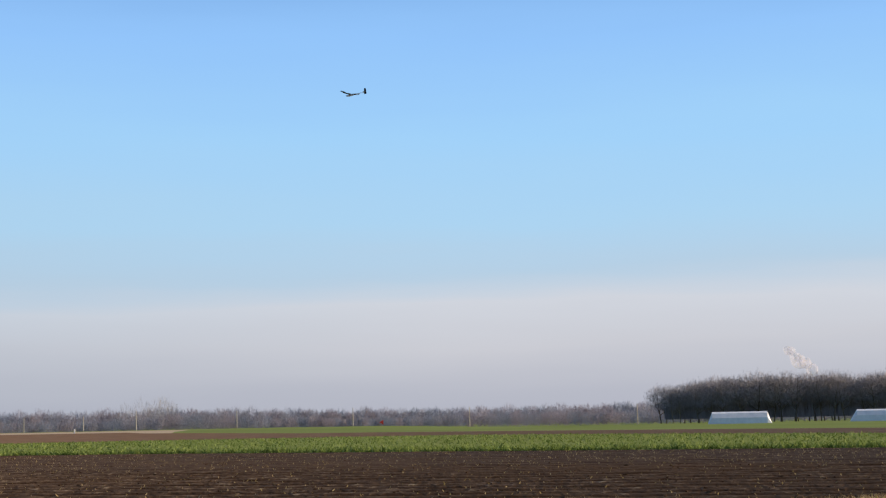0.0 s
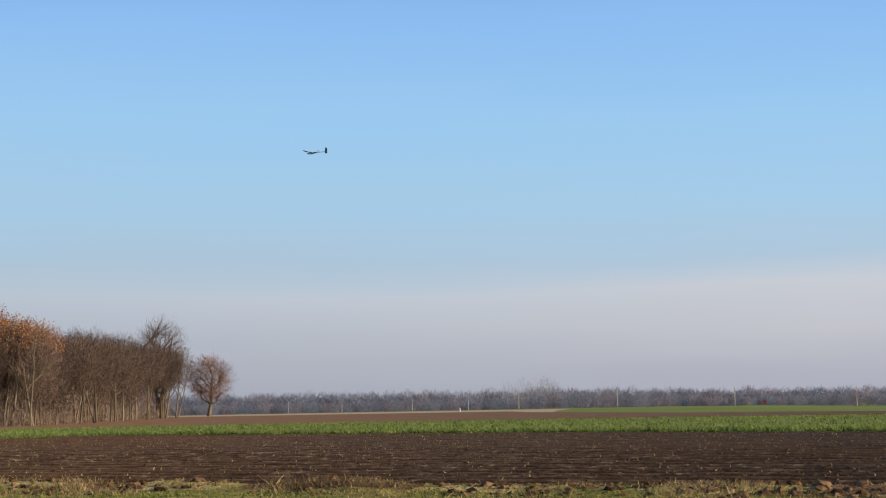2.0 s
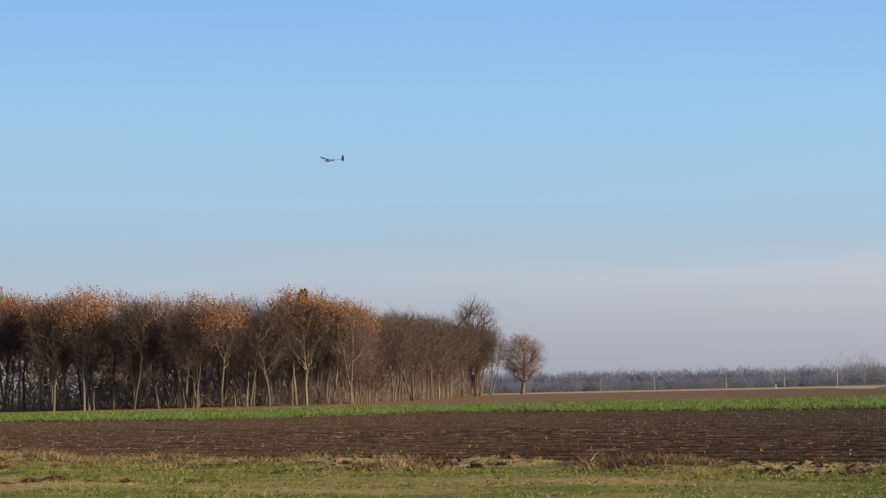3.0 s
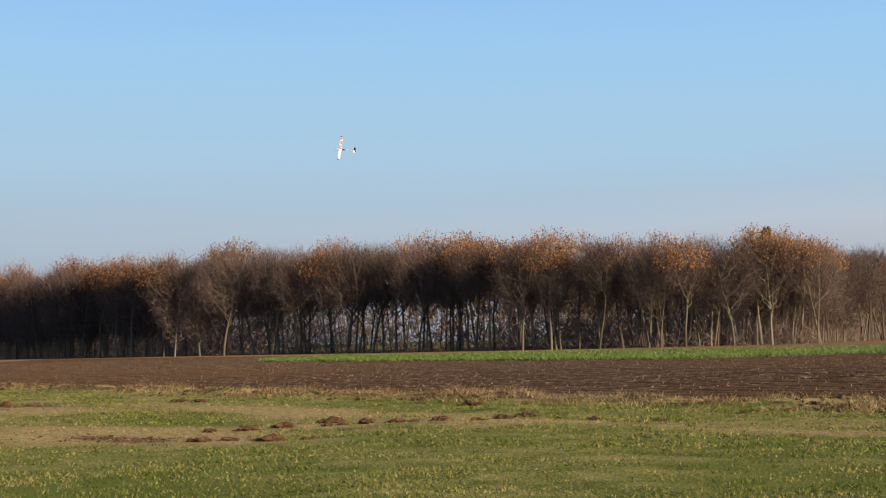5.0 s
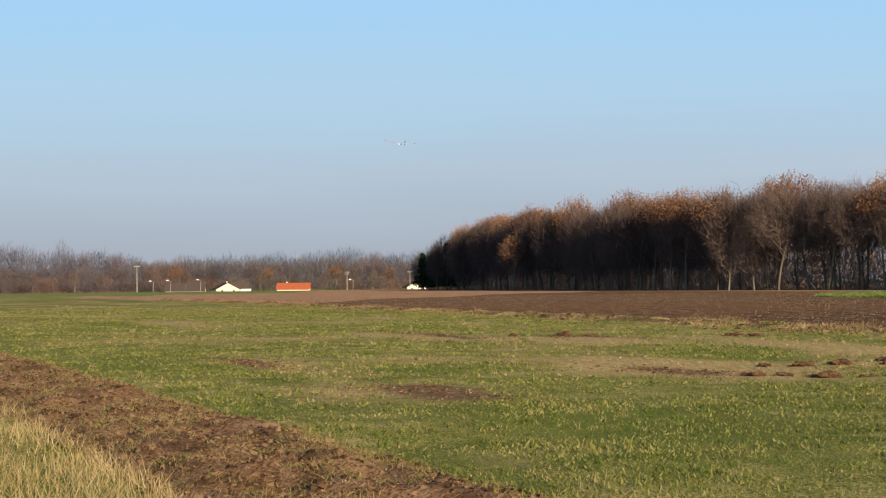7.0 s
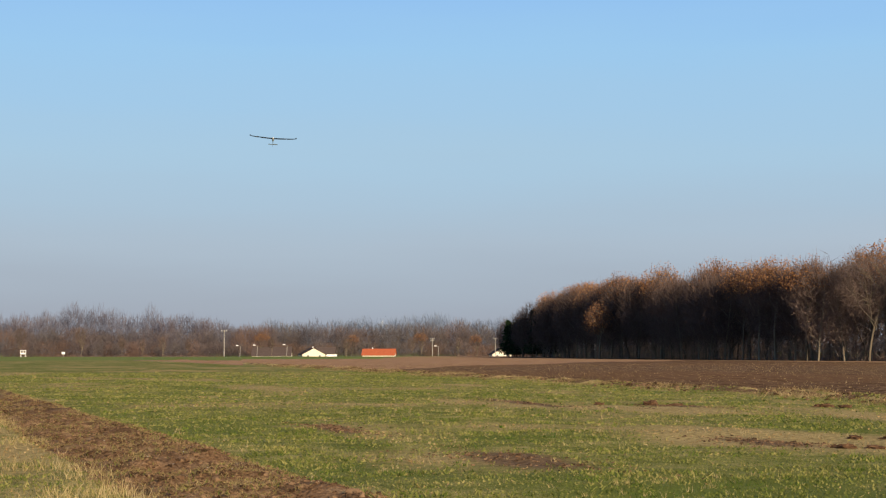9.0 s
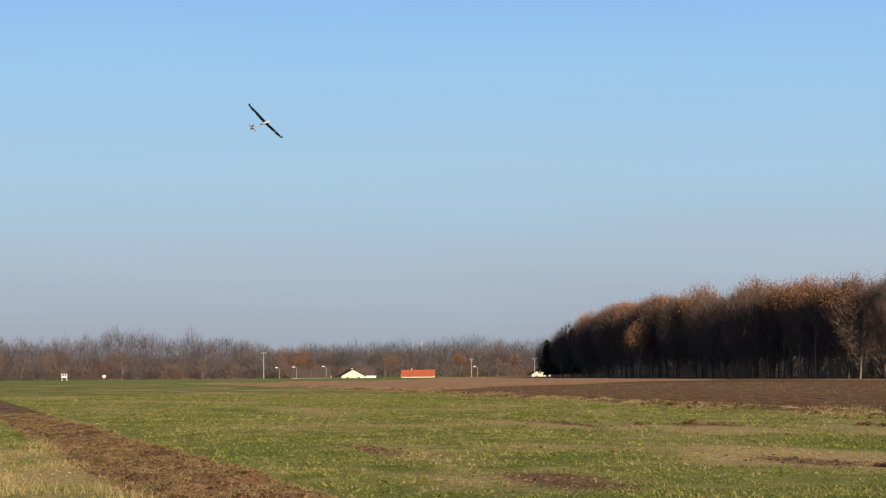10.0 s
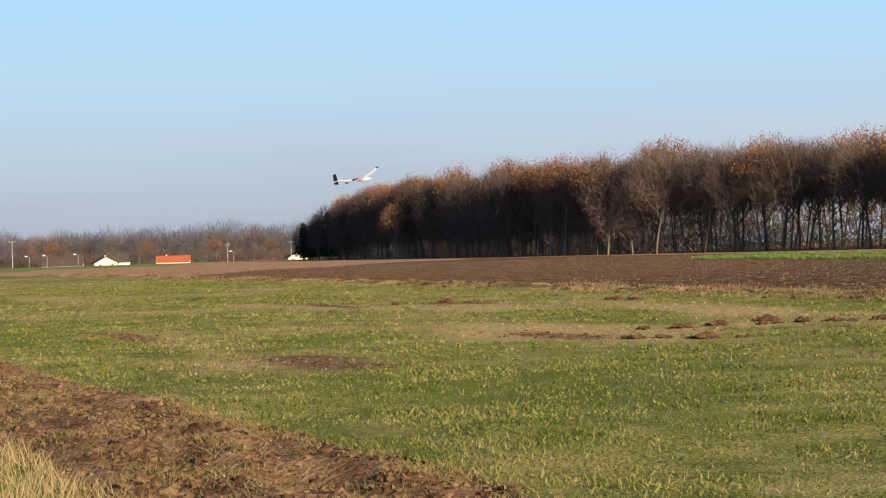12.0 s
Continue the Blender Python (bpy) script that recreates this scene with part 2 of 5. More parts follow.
# ---------------------------------------------------------------- building helpers
def mesh_from(name, verts, faces, mats, index=None, smooth=False):
    """A mesh from numpy arrays: verts (n,3), faces (m,k) of one size, or a list of such arrays."""
    me = bpy.data.meshes.new(name)
    packs = faces if isinstance(faces, list) else [faces]
    packs = [np.asarray(f, dtype=np.int32) for f in packs if len(f)]
    loops = np.concatenate([f.ravel() for f in packs])
    sizes = np.concatenate([np.full(len(f), f.shape[1], dtype=np.int32) for f in packs])
    me.vertices.add(len(verts))
    me.vertices.foreach_set("co", np.asarray(verts, dtype=np.float32).ravel())
    me.loops.add(len(loops))
    me.loops.foreach_set("vertex_index", loops)
    me.polygons.add(len(sizes))
    me.polygons.foreach_set("loop_start", np.concatenate([[0], np.cumsum(sizes)[:-1]]).astype(np.int32))
    for m in mats:
        me.materials.append(m)
    if index is not None:
        me.polygons.foreach_set("material_index", np.asarray(index, dtype=np.int32))
    me.polygons.foreach_set("use_smooth", np.full(len(sizes), smooth))
    me.update(calc_edges=True)
    me.validate()
    return me


def part(name, bm, mat, parent, label=""):
    """Links a bmesh, or a ready mesh, as one mesh object under a thing or a part."""
    if isinstance(bm, bmesh.types.BMesh):
        me = bpy.data.meshes.new(name)
        bm.to_mesh(me)
        bm.free()
        me.materials.append(mat)
    else:
        me = bm
    ob = new(name, me)
    ob.parent = parent
    return tagged(ob, label)


def box(bm, x0, x1, y0, y1, z0, z1, bevel=0.0):
    g = bmesh.ops.create_cube(bm, size=1.0, matrix=Matrix.Translation(((x0 + x1) / 2, (y0 + y1) / 2, (z0 + z1) / 2)) @
                              Matrix.Diagonal((x1 - x0, y1 - y0, z1 - z0, 1)))
    if bevel:
        es = list({ed for v in g["verts"] for ed in v.link_edges})
        bmesh.ops.bevel(bm, geom=es, offset=bevel, segments=1, affect="EDGES")


def rod(bm, a, b, r0, r1, sides=8):
    a, b = Vector(a), Vector(b)
    d = b - a
    m = Matrix.Translation((a + b) / 2) @ d.to_track_quat("Z", "Y").to_matrix().to_4x4()
    bmesh.ops.create_cone(bm, cap_ends=True, segments=sides, radius1=r0, radius2=r1, depth=d.length, matrix=m)


# ---------------------------------------------------------------- ground
def table(points):
    xs, ys = zip(*sorted(points))
    return lambda x: np.interp(x, xs, ys)


Y_LOW = lambda x: 2.6 - 0.122 * x                    # near edge of the turned strip
Y_UP = lambda x: 5.1 - 0.117 * x                     # its far edge
Y_DRY = lambda x: np.maximum(27.4 - 0.2 * x, Y_UP(x) + 1)   # meadow meets ploughed field
T_SOIL = table([(900, 30), (300, 40), (80, 44), (18.6, 68), (0, 78), (-16, 87), (-25, 90.5), (-45, 98.5), (-49, 98), (-52, 90), (-56, 85.5), (-62, 87), (-80, 90),
                (-97, 95), (-112, 102), (-122, 114), (-135, 138), (-160, 143), (-300, 160), (-420, 172), (-800, 290), (-4500, 1400)])
T_GREEN = table([(900, 60), (300, 70), (80, 82), (30, 109), (12, 140), (0, 152), (-30, 156), (-60, 153), (-90, 143), (-113, 146), (-125, 136), (-135, 138.5), (-160, 143.5),
                 (-300, 160.5), (-380, 172), (-420, 205), (-800, 420), (-4500, 2200)])
T_BROWN = table([(900, 80), (300, 95), (80, 112), (39, 142), (24, 164), (-6, 201), (-19, 213), (-40, 262), (-53, 285), (-63, 322), (-90, 328), (-150, 338), (-300, 360), (-800, 520), (-4500, 2400)])
T_TRACK = lambda x: T_BROWN(x) + np.interp(x, [-320, -300, -63, -46], [0.2, 80, 80, 0.2])
Y_SOIL = lambda x: np.maximum(T_SOIL(x), Y_DRY(x) + 2)
Y_GREEN = lambda x: np.maximum(T_GREEN(x), Y_SOIL(x) + 0.3)
Y_BROWN = lambda x: np.maximum(T_BROWN(x), Y_GREEN(x) + 0.3)
Y_TRACK = lambda x: np.maximum(T_TRACK(x), Y_BROWN(x) + 0.3)


def swell(x, y):
    """Height of the land: level fields that fall away gently past the crest."""
    d = np.hypot(x, y)
    z = -0.0085 * np.clip(d - 450, 0, 480)
    k = np.clip((d - 225) / 145, 0, 1)
    side = np.clip((x / np.maximum(y, 1) + 0.07) / 0.14, 0, 1)
    z = z - 1.15 * k * k * (3 - 2 * k) * side * side * (3 - 2 * side) * (y > 0)
    return z


def value_noise(x, y, seed):
    xi, yi = np.floor(x), np.floor(y)
    fx, fy = x - xi, y - yi
    fx, fy = fx * fx * (3 - 2 * fx), fy * fy * (3 - 2 * fy)

    def h(i, j):
        q = np.sin(i * 127.1 + j * 311.7 + seed * 74.7) * 43758.5453
        return q - np.floor(q)
    return (h(xi, yi) * (1 - fx) + h(xi + 1, yi) * fx) * (1 - fy) + (h(xi, yi + 1) * (1 - fx) + h(xi + 1, yi + 1) * fx) * fy


def lumps(x, y, k, amp, seed, octaves=3):
    """Uneven relief about zero."""
    x, y = np.asarray(x, dtype=float), np.asarray(y, dtype=float)
    z, a, tot = 0, 1.0, 0
    for o in range(octaves):
        z = z + a * (value_noise(x * k * 2 ** o, y * k * 2 ** o, seed + o) - 0.5)
        tot += a
        a *= 0.55
    return z / tot * 2 * amp


DRY_SPOTS = [(-24.5, 17.2, 7.0, 2.0), (-40, 24.2, 9.0, 2.2), (-20, 10.9, 3.0, 1.6), (-33, 27.5, 9, 1.6), (-13, 26.0, 6, 1.2)]


def dryness(x, y):
    """How withered the meadow is at a place, about 0 to 1."""
    uu, vv = x * 0.98 - y * 0.2, y * 0.98 + x * 0.2
    m = 0.38 + lumps(uu * 0.15, vv * 0.30, 1.0, 0.58, 11, 4)
    for cx, cy, ru, rv in DRY_SPOTS:
        du, dv = (x - cx) * 0.98 - (y - cy) * 0.2, (y - cy) * 0.98 + (x - cx) * 0.2
        m = m + 0.36 * np.exp(-((du / ru) ** 2 + (dv / rv) ** 2))
    return m


# places where the turf is scraped or dug to the soil: centre, half length, half depth
BARE_SPOTS = [(-20.6, 11.4, 2.6, 0.8), (-43.0, 24.0, 5.5, 0.5), (-38.5, 26.2, 3.0, 0.45), (-22.8, 17.6, 1.7, 0.7), (-30.3, 12.5, 1.8, 0.4)]


def bareness(x, y):
    """How far the soil shows through the turf, about 0 to 1."""
    m = np.zeros_like(np.asarray(x, dtype=float))
    for cx, cy, ru, rv in BARE_SPOTS:
        du, dv = (x - cx) * 0.98 - (y - cy) * 0.2, (y - cy) * 0.98 + (x - cx) * 0.2
        m = np.maximum(m, np.exp(-((du / ru) ** 2 + (dv / rv) ** 2)))
    return m


def relief(x, y):
    z = swell(x, y)
    near = np.clip(1 - np.hypot(x, y) / 140, 0, 1)
    meadow = (y > Y_UP(x)) & (y < Y_DRY(x)) | (y < Y_LOW(x))
    z += np.where(meadow, lumps(x, y, 0.35, 0.08, 3, 2) + 0.05 * bareness(x, y) * value_noise(x, y, 96), 0) * near
    strip = (y >= Y_LOW(x)) & (y <= Y_UP(x))
    rim = np.clip(np.minimum(y - Y_LOW(x), Y_UP(x) - y) / 0.35, 0, 1)
    z += np.where(strip, (lumps(x, y, 1.5, 0.22, 5, 2) + 0.04) * rim, 0) * near
    s = y - Y_DRY(x)
    field = (s > 0) & (y < Y_SOIL(x))
    z += np.where(field, 0.08 * np.sin(s * 2 * math.pi / 1.5) * np.clip(s / 2, 0, 1) * np.clip((29 - s) / 8, 0, 1) * np.clip((300 + x) / 150, 0, 1) + lumps(x, y, 0.8, 0.03, 8, 2), 0)
    z += 0.13 * np.exp(-((s + 0.1) / 0.7) ** 2) * (0.4 + value_noise(x * 0.7, y * 0.9, 91) * 1.4) * (np.abs(x) < 400)
    return z


def steps(knots):
    out = []
    for a, b, n in knots:
        out.append(np.linspace(a, b, n, endpoint=False))
    return np.concatenate(out + [[knots[-1][1]]])


XS = steps([(-4500, -800, 14), (-800, -320, 24), (-320, -120, 80), (-120, -40, 120), (-40, -4, 200), (-4, 40, 80), (40, 120, 30), (120, 900, 20), (900, 4500, 10)])
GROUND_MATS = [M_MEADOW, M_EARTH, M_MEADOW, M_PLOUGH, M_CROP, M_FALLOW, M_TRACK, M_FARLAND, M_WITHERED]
mat_of = []
back = np.concatenate([-np.geomspace(4500, 14, 24)[:-1], np.linspace(-14, 0, 41)[:-1]])
rows_y = [Y_LOW(XS)[:, None] + back[None, :]]
mat_of += [0] * 63
rows_y.append(Y_LOW(XS)[:, None] + np.linspace(0, 1, 33)[None, :-1] * (Y_UP(XS) - Y_LOW(XS))[:, None])
mat_of += [1] * 32
rows_y.append(Y_UP(XS)[:, None] + np.linspace(0, 1, 101)[None, :-1] * (Y_DRY(XS) - Y_UP(XS))[:, None])
mat_of += [2] * 100
smin = np.minimum(30, (Y_SOIL(XS) - Y_DRY(XS)) * 0.5)
near_rows = np.linspace(0, 1, 121)[None, :-1] * smin[:, None]
far_rows = smin[:, None] + np.linspace(0, 1, 61)[None, :-1] * (Y_SOIL(XS) - Y_DRY(XS) - smin)[:, None]
rows_y.append(Y_DRY(XS)[:, None] + np.concatenate([near_rows, far_rows], 1))
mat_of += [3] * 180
for lo, hi, n, k in ((Y_SOIL, Y_GREEN, 24, 4), (Y_GREEN, Y_BROWN, 16, 5), (Y_BROWN, Y_TRACK, 4, 6)):
    rows_y.append(lo(XS)[:, None] + np.linspace(0, 1, n + 1)[None, :-1] * (hi(XS) - lo(XS))[:, None])
    mat_of += [k] * n
rows_y.append(Y_TRACK(XS)[:, None] + (np.linspace(0, 1, 31) ** 2.2)[None, :] * (4600 - Y_TRACK(XS))[:, None])
mat_of += [7] * 30
YS = np.concatenate(rows_y, 1)
XX = np.repeat(XS[:, None], YS.shape[1], 1)
ZZ = relief(XX, YS)
nx, ny = XX.shape
idx = np.arange(nx * ny).reshape(nx, ny)
quads = np.stack([idx[:-1, :-1], idx[1:, :-1], idx[1:, 1:], idx[:-1, 1:]], -1).reshape(-1, 4)
slots = np.tile(mat_of, nx - 1)
cx_, cy_ = XX[:-1, :-1].ravel(), YS[:-1, :-1].ravel()
sv_ = cy_ - Y_DRY(cx_)
vn_ = value_noise(cx_ * 0.7, cy_ * 1.1, 92)
slots = np.where((np.abs(sv_) < 0.9) & (vn_ > 0.45) & (np.abs(cx_) < 300), 1, slots)
slots = np.where((np.abs(sv_ - 0.2) < 1.1) & (vn_ <= 0.40) & (np.abs(cx_) < 300), 8, slots)
az_ = np.degrees(np.arctan2(-cx_, cy_))
dd_ = np.hypot(cx_, cy_) + 30 * value_noise(cx_ * 0.03, cy_ * 0.03, 93)
west = (az_ > 71.0) & (az_ < 100) & ((slots == 2) | (slots == 8) | (slots == 0) | (slots == 1) | (slots == 3))
slots = np.where(west & (dd_ > 185 + (az_ - 71) * 24) & (dd_ < 285), 5, slots)
slots = np.where((slots == 3) & (az_ > 52) & (dd_ > 330 - np.clip(az_ - 52, 0, 14) * 14), 5, slots)
slots = np.where((az_ > 66.0) & (az_ < 100) & (dd_ >= 330 - (az_ > 71) * 45) & (dd_ < 520) & (slots != 6) & (slots != 7), 4, slots)
ground = new("ground", mesh_from("ground", np.stack([XX, YS, ZZ], -1).reshape(-1, 3), quads, GROUND_MATS, slots, True))
wither = ground.data.attributes.new("withering", "FLOAT", "POINT")
wither.data.foreach_set("value", dryness(XX, YS).astype(np.float32).ravel())
bared = ground.data.attributes.new("bared", "FLOAT", "POINT")
bared.data.foreach_set("value", bareness(XX, YS).astype(np.float32).ravel())
tagged(ground, "flat farmland with meadow, ploughed soil and crop strips", "ground", kind="structure")


def height(x, y):
    return float(relief(np.array([x], dtype=float), np.array([y], dtype=float))[0])


# ---------------------------------------------------------------- trees
class Branches:
    """Collects tapered branches and leaf quads as arrays."""

    def __init__(self, seed):
        self.rs = np.random.RandomState(seed)
        self.v, self.f, self.n = [], [], 0
        self.lv, self.cv, self.spin = [], [], 0.0

    def tube(self, pts, r0, r1, sides):
        pts = np.asarray(pts)
        k = len(pts)
        d = pts[-1] - pts[0]
        d = d / (np.linalg.norm(d) + 1e-9)
        a = np.cross(d, [0.3, 0.9, 0.2] if abs(d[2]) > 0.8 else [0, 0, 1.0])
        a /= np.linalg.norm(a)
        b = np.cross(d, a)
        ang = np.arange(sides) * 2 * math.pi / sides
        ring = np.cos(ang)[:, None] * a + np.sin(ang)[:, None] * b
        rad = np.linspace(r0, r1, k)
        self.v.append((pts[:, None, :] + ring[None] * rad[:, None, None]).reshape(-1, 3))
        base = self.n
        for i in range(k - 1):
            for j in range(sides):
                q = (j + 1) % sides
                self.f.append((base + i * sides + j, base + i * sides + q, base + (i + 1) * sides + q, base + (i + 1) * sides + j))
        self.n += k * sides

    def cone(self, p, q, r):
        """A twig, thinning to a point."""
        d = q - p
        a = np.cross(d, [0.31, 0.53, 0.79])
        a *= r / (np.linalg.norm(a) + 1e-9)
        b = np.cross(d, a)
        b *= r / (np.linalg.norm(b) + 1e-9)
        c = a * math.cos(self.spin) + b * math.sin(self.spin)
        self.spin += 2.4
        self.cv.append(np.array([p + c, p - c, q]))

    def leaf(self, p, size):
        a = self.rs.normal(size=3)
        a /= np.linalg.norm(a)
        b = np.cross(a, self.rs.normal(size=3))
        b /= np.linalg.norm(b)
        self.lv.append(np.array([p + a * size, p + b * size * 0.6, p - a * size, p - b * size * 0.6]))

    def wander(self, p, d, length, n, wobble, lift=0.0):
        pts = [np.array(p, dtype=float)]
        d = np.array(d, dtype=float)
        for _ in range(n):
            d = d + self.rs.normal(size=3) * wobble + np.array([0, 0, lift])
            d /= np.linalg.norm(d)
            pts.append(pts[-1] + d * length / n)
        return pts


def side_way(rs, axis, tilt):
    """A direction tilted away from axis by tilt radians, about it at random."""
    axis = axis / np.linalg.norm(axis)
    a = np.cross(axis, rs.normal(size=3))
    a /= np.linalg.norm(a)
    return axis * math.cos(tilt) + a * math.sin(tilt)


def crown_mesh(fine, leafmat, twigmat):
    v, packs, mi, n = [], [], [], 0
    if fine.v:
        v, packs, mi = [np.concatenate(fine.v)], [np.array(fine.f)], [np.zeros(len(fine.f), dtype=int)]
        n = len(v[0])
    if fine.cv:
        cv = np.concatenate(fine.cv)
        tri = np.arange(len(cv)).reshape(-1, 3) + n
        v.append(cv), packs.append(tri), mi.append(np.zeros(len(tri), dtype=int))
        n += len(cv)
    if fine.lv:
        lv = np.concatenate(fine.lv)
        lf = np.arange(len(lv)).reshape(-1, 4) + n
        v.append(lv), packs.append(lf), mi.append(np.ones(len(lf), dtype=int))
    return mesh_from("crown", np.concatenate(v), packs, [twigmat, leafmat], np.concatenate(mi))


def bend(a, b, sag, k, rs):
    """k + 1 places from a to b along an uneven arc."""
    u_ = np.linspace(0, 1, k + 1)[:, None]
    pts = a + (b - a) * u_ + sag * (4 * u_ * (1 - u_))
    pts[1:-1] += rs.normal(size=(k - 1, 3)) * np.linalg.norm(b - a) * 0.035
    return pts


def broadleaf(name, seed, h, clear, spread, limbs=8, ends=64, twigs=28, leaves=0.0, leafmat=None, trunk_r=0.17, twig_r=0.026, limb_r=0.09, twigmat=None, tuft=0.13, twins=1, leaf_top=0.0, slim=False, shell=0):
    """A winter broadleaf of height h: trunk, rising limbs, branches to a domed crown, and sprays of fine twigs at their ends."""
    wood, fine = Branches(seed), Branches(seed + 500)
    rs = wood.rs
    low = clear * h
    cz, rz, rx = low + (h - low) * 0.50, (h - low) * 0.50, spread * h
    i = np.arange(ends) + 0.5
    dz = 1 - 1.86 * i / ends
    phi = i * 2.39996 + rs.uniform(0, 6.28)
    way = np.stack([np.sqrt(1 - dz ** 2) * np.cos(phi), np.sqrt(1 - dz ** 2) * np.sin(phi), dz], -1)
    lobe = 0.84 + 0.16 * np.sin(3 * phi + 2 * dz + seed) * np.cos(2.3 * dz * 3 + seed)
    aim = way * (lobe * rs.uniform(0.35, 1.0, ends) ** 0.45)[:, None] * [rx, rx, rz] * 0.9 + [0, 0, cz]
    stems = []
    for k in range(twins):
        d = side_way(rs, np.array([0, 0, 1.0]), 0.04 if twins == 1 else 0.14)
        st = np.array(wood.wander((0.5 * k, 0.2 * k, -0.3), d, h * (0.74 - 0.08 * k), 8, 0.055, 0.04))
        wood.tube(st, trunk_r / (1 + 0.2 * k), 0.05, 7)
        stems.append(st)
    hubs = aim[rs.permutation(ends)[:limbs]]
    own = np.argmin(np.linalg.norm(aim[:, None] - hubs[None], axis=2), 1)
    tb, te, tn = [], [], []
    for k in range(limbs):
        mine = aim[own == k]
        mid = mine.mean(0)
        st = stems[k % twins]
        z0 = np.clip(mid[2] - 0.75 * math.hypot(mid[0], mid[1]) - 0.16 * h, low * 0.82, h * 0.62)
        p0 = np.array([np.interp(z0, st[:, 2], st[:, 0]), np.interp(z0, st[:, 2], st[:, 1]), z0])
        out = np.array([mid[0], mid[1], 0]) * 0.12
        lp = bend(p0, p0 + (mid - p0) * 0.8, out, 5, rs)
        wood.tube(lp, limb_r * (1.15 - 0.6 * z0 / h), 0.03, 4)
        for q in mine:
            u_ = rs.uniform(0.35, 1.0) * 5
            j = min(int(u_), 4)
            sp = lp[j] + (lp[j + 1] - lp[j]) * (u_ - j)
            br = bend(sp, q, np.array([q[0], q[1], 0]) * 0.06, 3, rs)
            if slim:
                fine.cone(br[0], br[1], 0.035), fine.cone(br[1] * 0.98 + br[0] * 0.02, br[3], 0.035)
            else:
                wood.tube(br[[0, 2, 3]], 0.04, 0.014, 3)
            m = int(twigs * rs.uniform(0.6, 1.4))
            f = rs.uniform(0.35, 1.0, (m, 1)) ** 0.6
            base = sp + (q - sp) * f + rs.normal(size=(m, 3)) * tuft * 0.22 * h * [0.5, 0.5, 0.4]
            rad = (q - [0, 0, cz]) / np.linalg.norm(q - [0, 0, cz]) + [0, 0, 0.25]
            td = rad * 0.7 + rs.normal(size=(m, 3)) * 0.45
            td /= np.linalg.norm(td, axis=1)[:, None]
            tb.append(base), te.append(base + td * rs.uniform(0.6, 1.5, (m, 1)) * h / 15), tn.append(np.full(m, q[2]))
    if shell:
        t = rs.normal(size=(shell, 3))
        t /= np.linalg.norm(t, axis=1)[:, None]
        az_, hz_ = np.arctan2(t[:, 1], t[:, 0]), t[:, 2]
        full = 0.90 + 0.10 * np.sin(3 * az_ + 2 * hz_ + seed) * np.cos(4 * hz_ + seed)
        tip = t * (full * rs.uniform(0.2, 1.0, shell) ** 0.45)[:, None] * [rx, rx, rz] * 0.99 + [0, 0, cz]
        back = (tip - [0, 0, cz - 0.35 * rz]) / np.array([rx, rx, rz]) + rs.normal(size=(shell, 3)) * 0.38
        back /= np.linalg.norm(back, axis=1)[:, None]
        tb.append(tip - back * rs.uniform(0.8, 1.9, (shell, 1)) * h / 15), te.append(tip), tn.append(tip[:, 2])
    tb, te, tn = np.concatenate(tb), np.concatenate(te), np.concatenate(tn)
    n = len(tb)
    w = np.cross(te - tb, rs.normal(size=(n, 3)))
    w *= twig_r * rs.uniform(0.6, 1.5, (n, 1)) / np.linalg.norm(w, axis=1)[:, None]
    fine.cv.append(np.stack([tb - w, tb + w, te], 1).reshape(-1, 3))
    if leaves:
        for j in np.nonzero((rs.uniform(size=n) < leaves) & (tn > low + (h - low) * leaf_top))[0]:
            fine.leaf(tb[j] + (te[j] - tb[j]) * rs.uniform(0.2, 1.0), rs.uniform(0.09, 0.16))
    tree = new(name)
    part("trunk", mesh_from("trunk", np.concatenate(wood.v), np.array(wood.f), [M_BARK], smooth=True), None, tree)
    part("crown", crown_mesh(fine, leafmat or M_COPPER, twigmat or M_TWIG), None, tree)
    return tree


def conifer(name, seed, h, width):
    """A spruce: straight stem and drooping tiers of needle sprays."""
    wood, fine = Branches(seed), Branches(seed + 500)
    rs = wood.rs
    wood.tube([(0, 0, -0.2), (0, 0, h * 0.5), (0, 0, h)], 0.2, 0.02, 6)
    tiers = 26
    for i in range(tiers):
        z = h * (0.12 + 0.87 * i / tiers)
        r = width * (1 - (i / tiers) ** 1.15) * rs.uniform(0.75, 1.15) + 0.15
        for k in range(9):
            a = rs.uniform(0, 2 * math.pi)
            d = np.array([math.cos(a), math.sin(a), -0.15])
            e_ = np.array([0, 0, z]) + d * r
            fine.tube([(0, 0, z), e_], 0.03, 0.01, 3)
            for s in range(9):
                q = rs.uniform(0.2, 1.0)
                fine.leaf(np.array([0, 0, z]) + d * r * q + rs.normal(size=3) * 0.18, rs.uniform(0.22, 0.42))
    tree = new(name)
    part("trunk", mesh_from("trunk", np.concatenate(wood.v), np.array(wood.f), [M_BARK], smooth=True), None, tree)
    part("crown", crown_mesh(fine, M_NEEDLE, M_BARK), None, tree)
    return tree


L_BARE = "tall bare winter tree with brown twigs at the forest edge"
L_COPPER = "autumn tree with copper-brown withered leaves in the forest"
L_DEEP = "slender bare tree standing deep inside the forest"
protos = [tagged(broadleaf("bare_tree", 10 + i, 15.0, c, sp, lb, en, 14, twins=tw, twig_r=0.0125, tuft=0.17, shell=2600), L_BARE, "tree", "trees of the forest")
          for i, (c, sp, lb, en, tw) in enumerate([(0.24, 0.32, 9, 70, 1), (0.30, 0.30, 8, 66, 1), (0.22, 0.33, 9, 72, 2), (0.34, 0.29, 8, 64, 1), (0.26, 0.31, 10, 70, 2), (0.30, 0.32, 8, 68, 1)])]
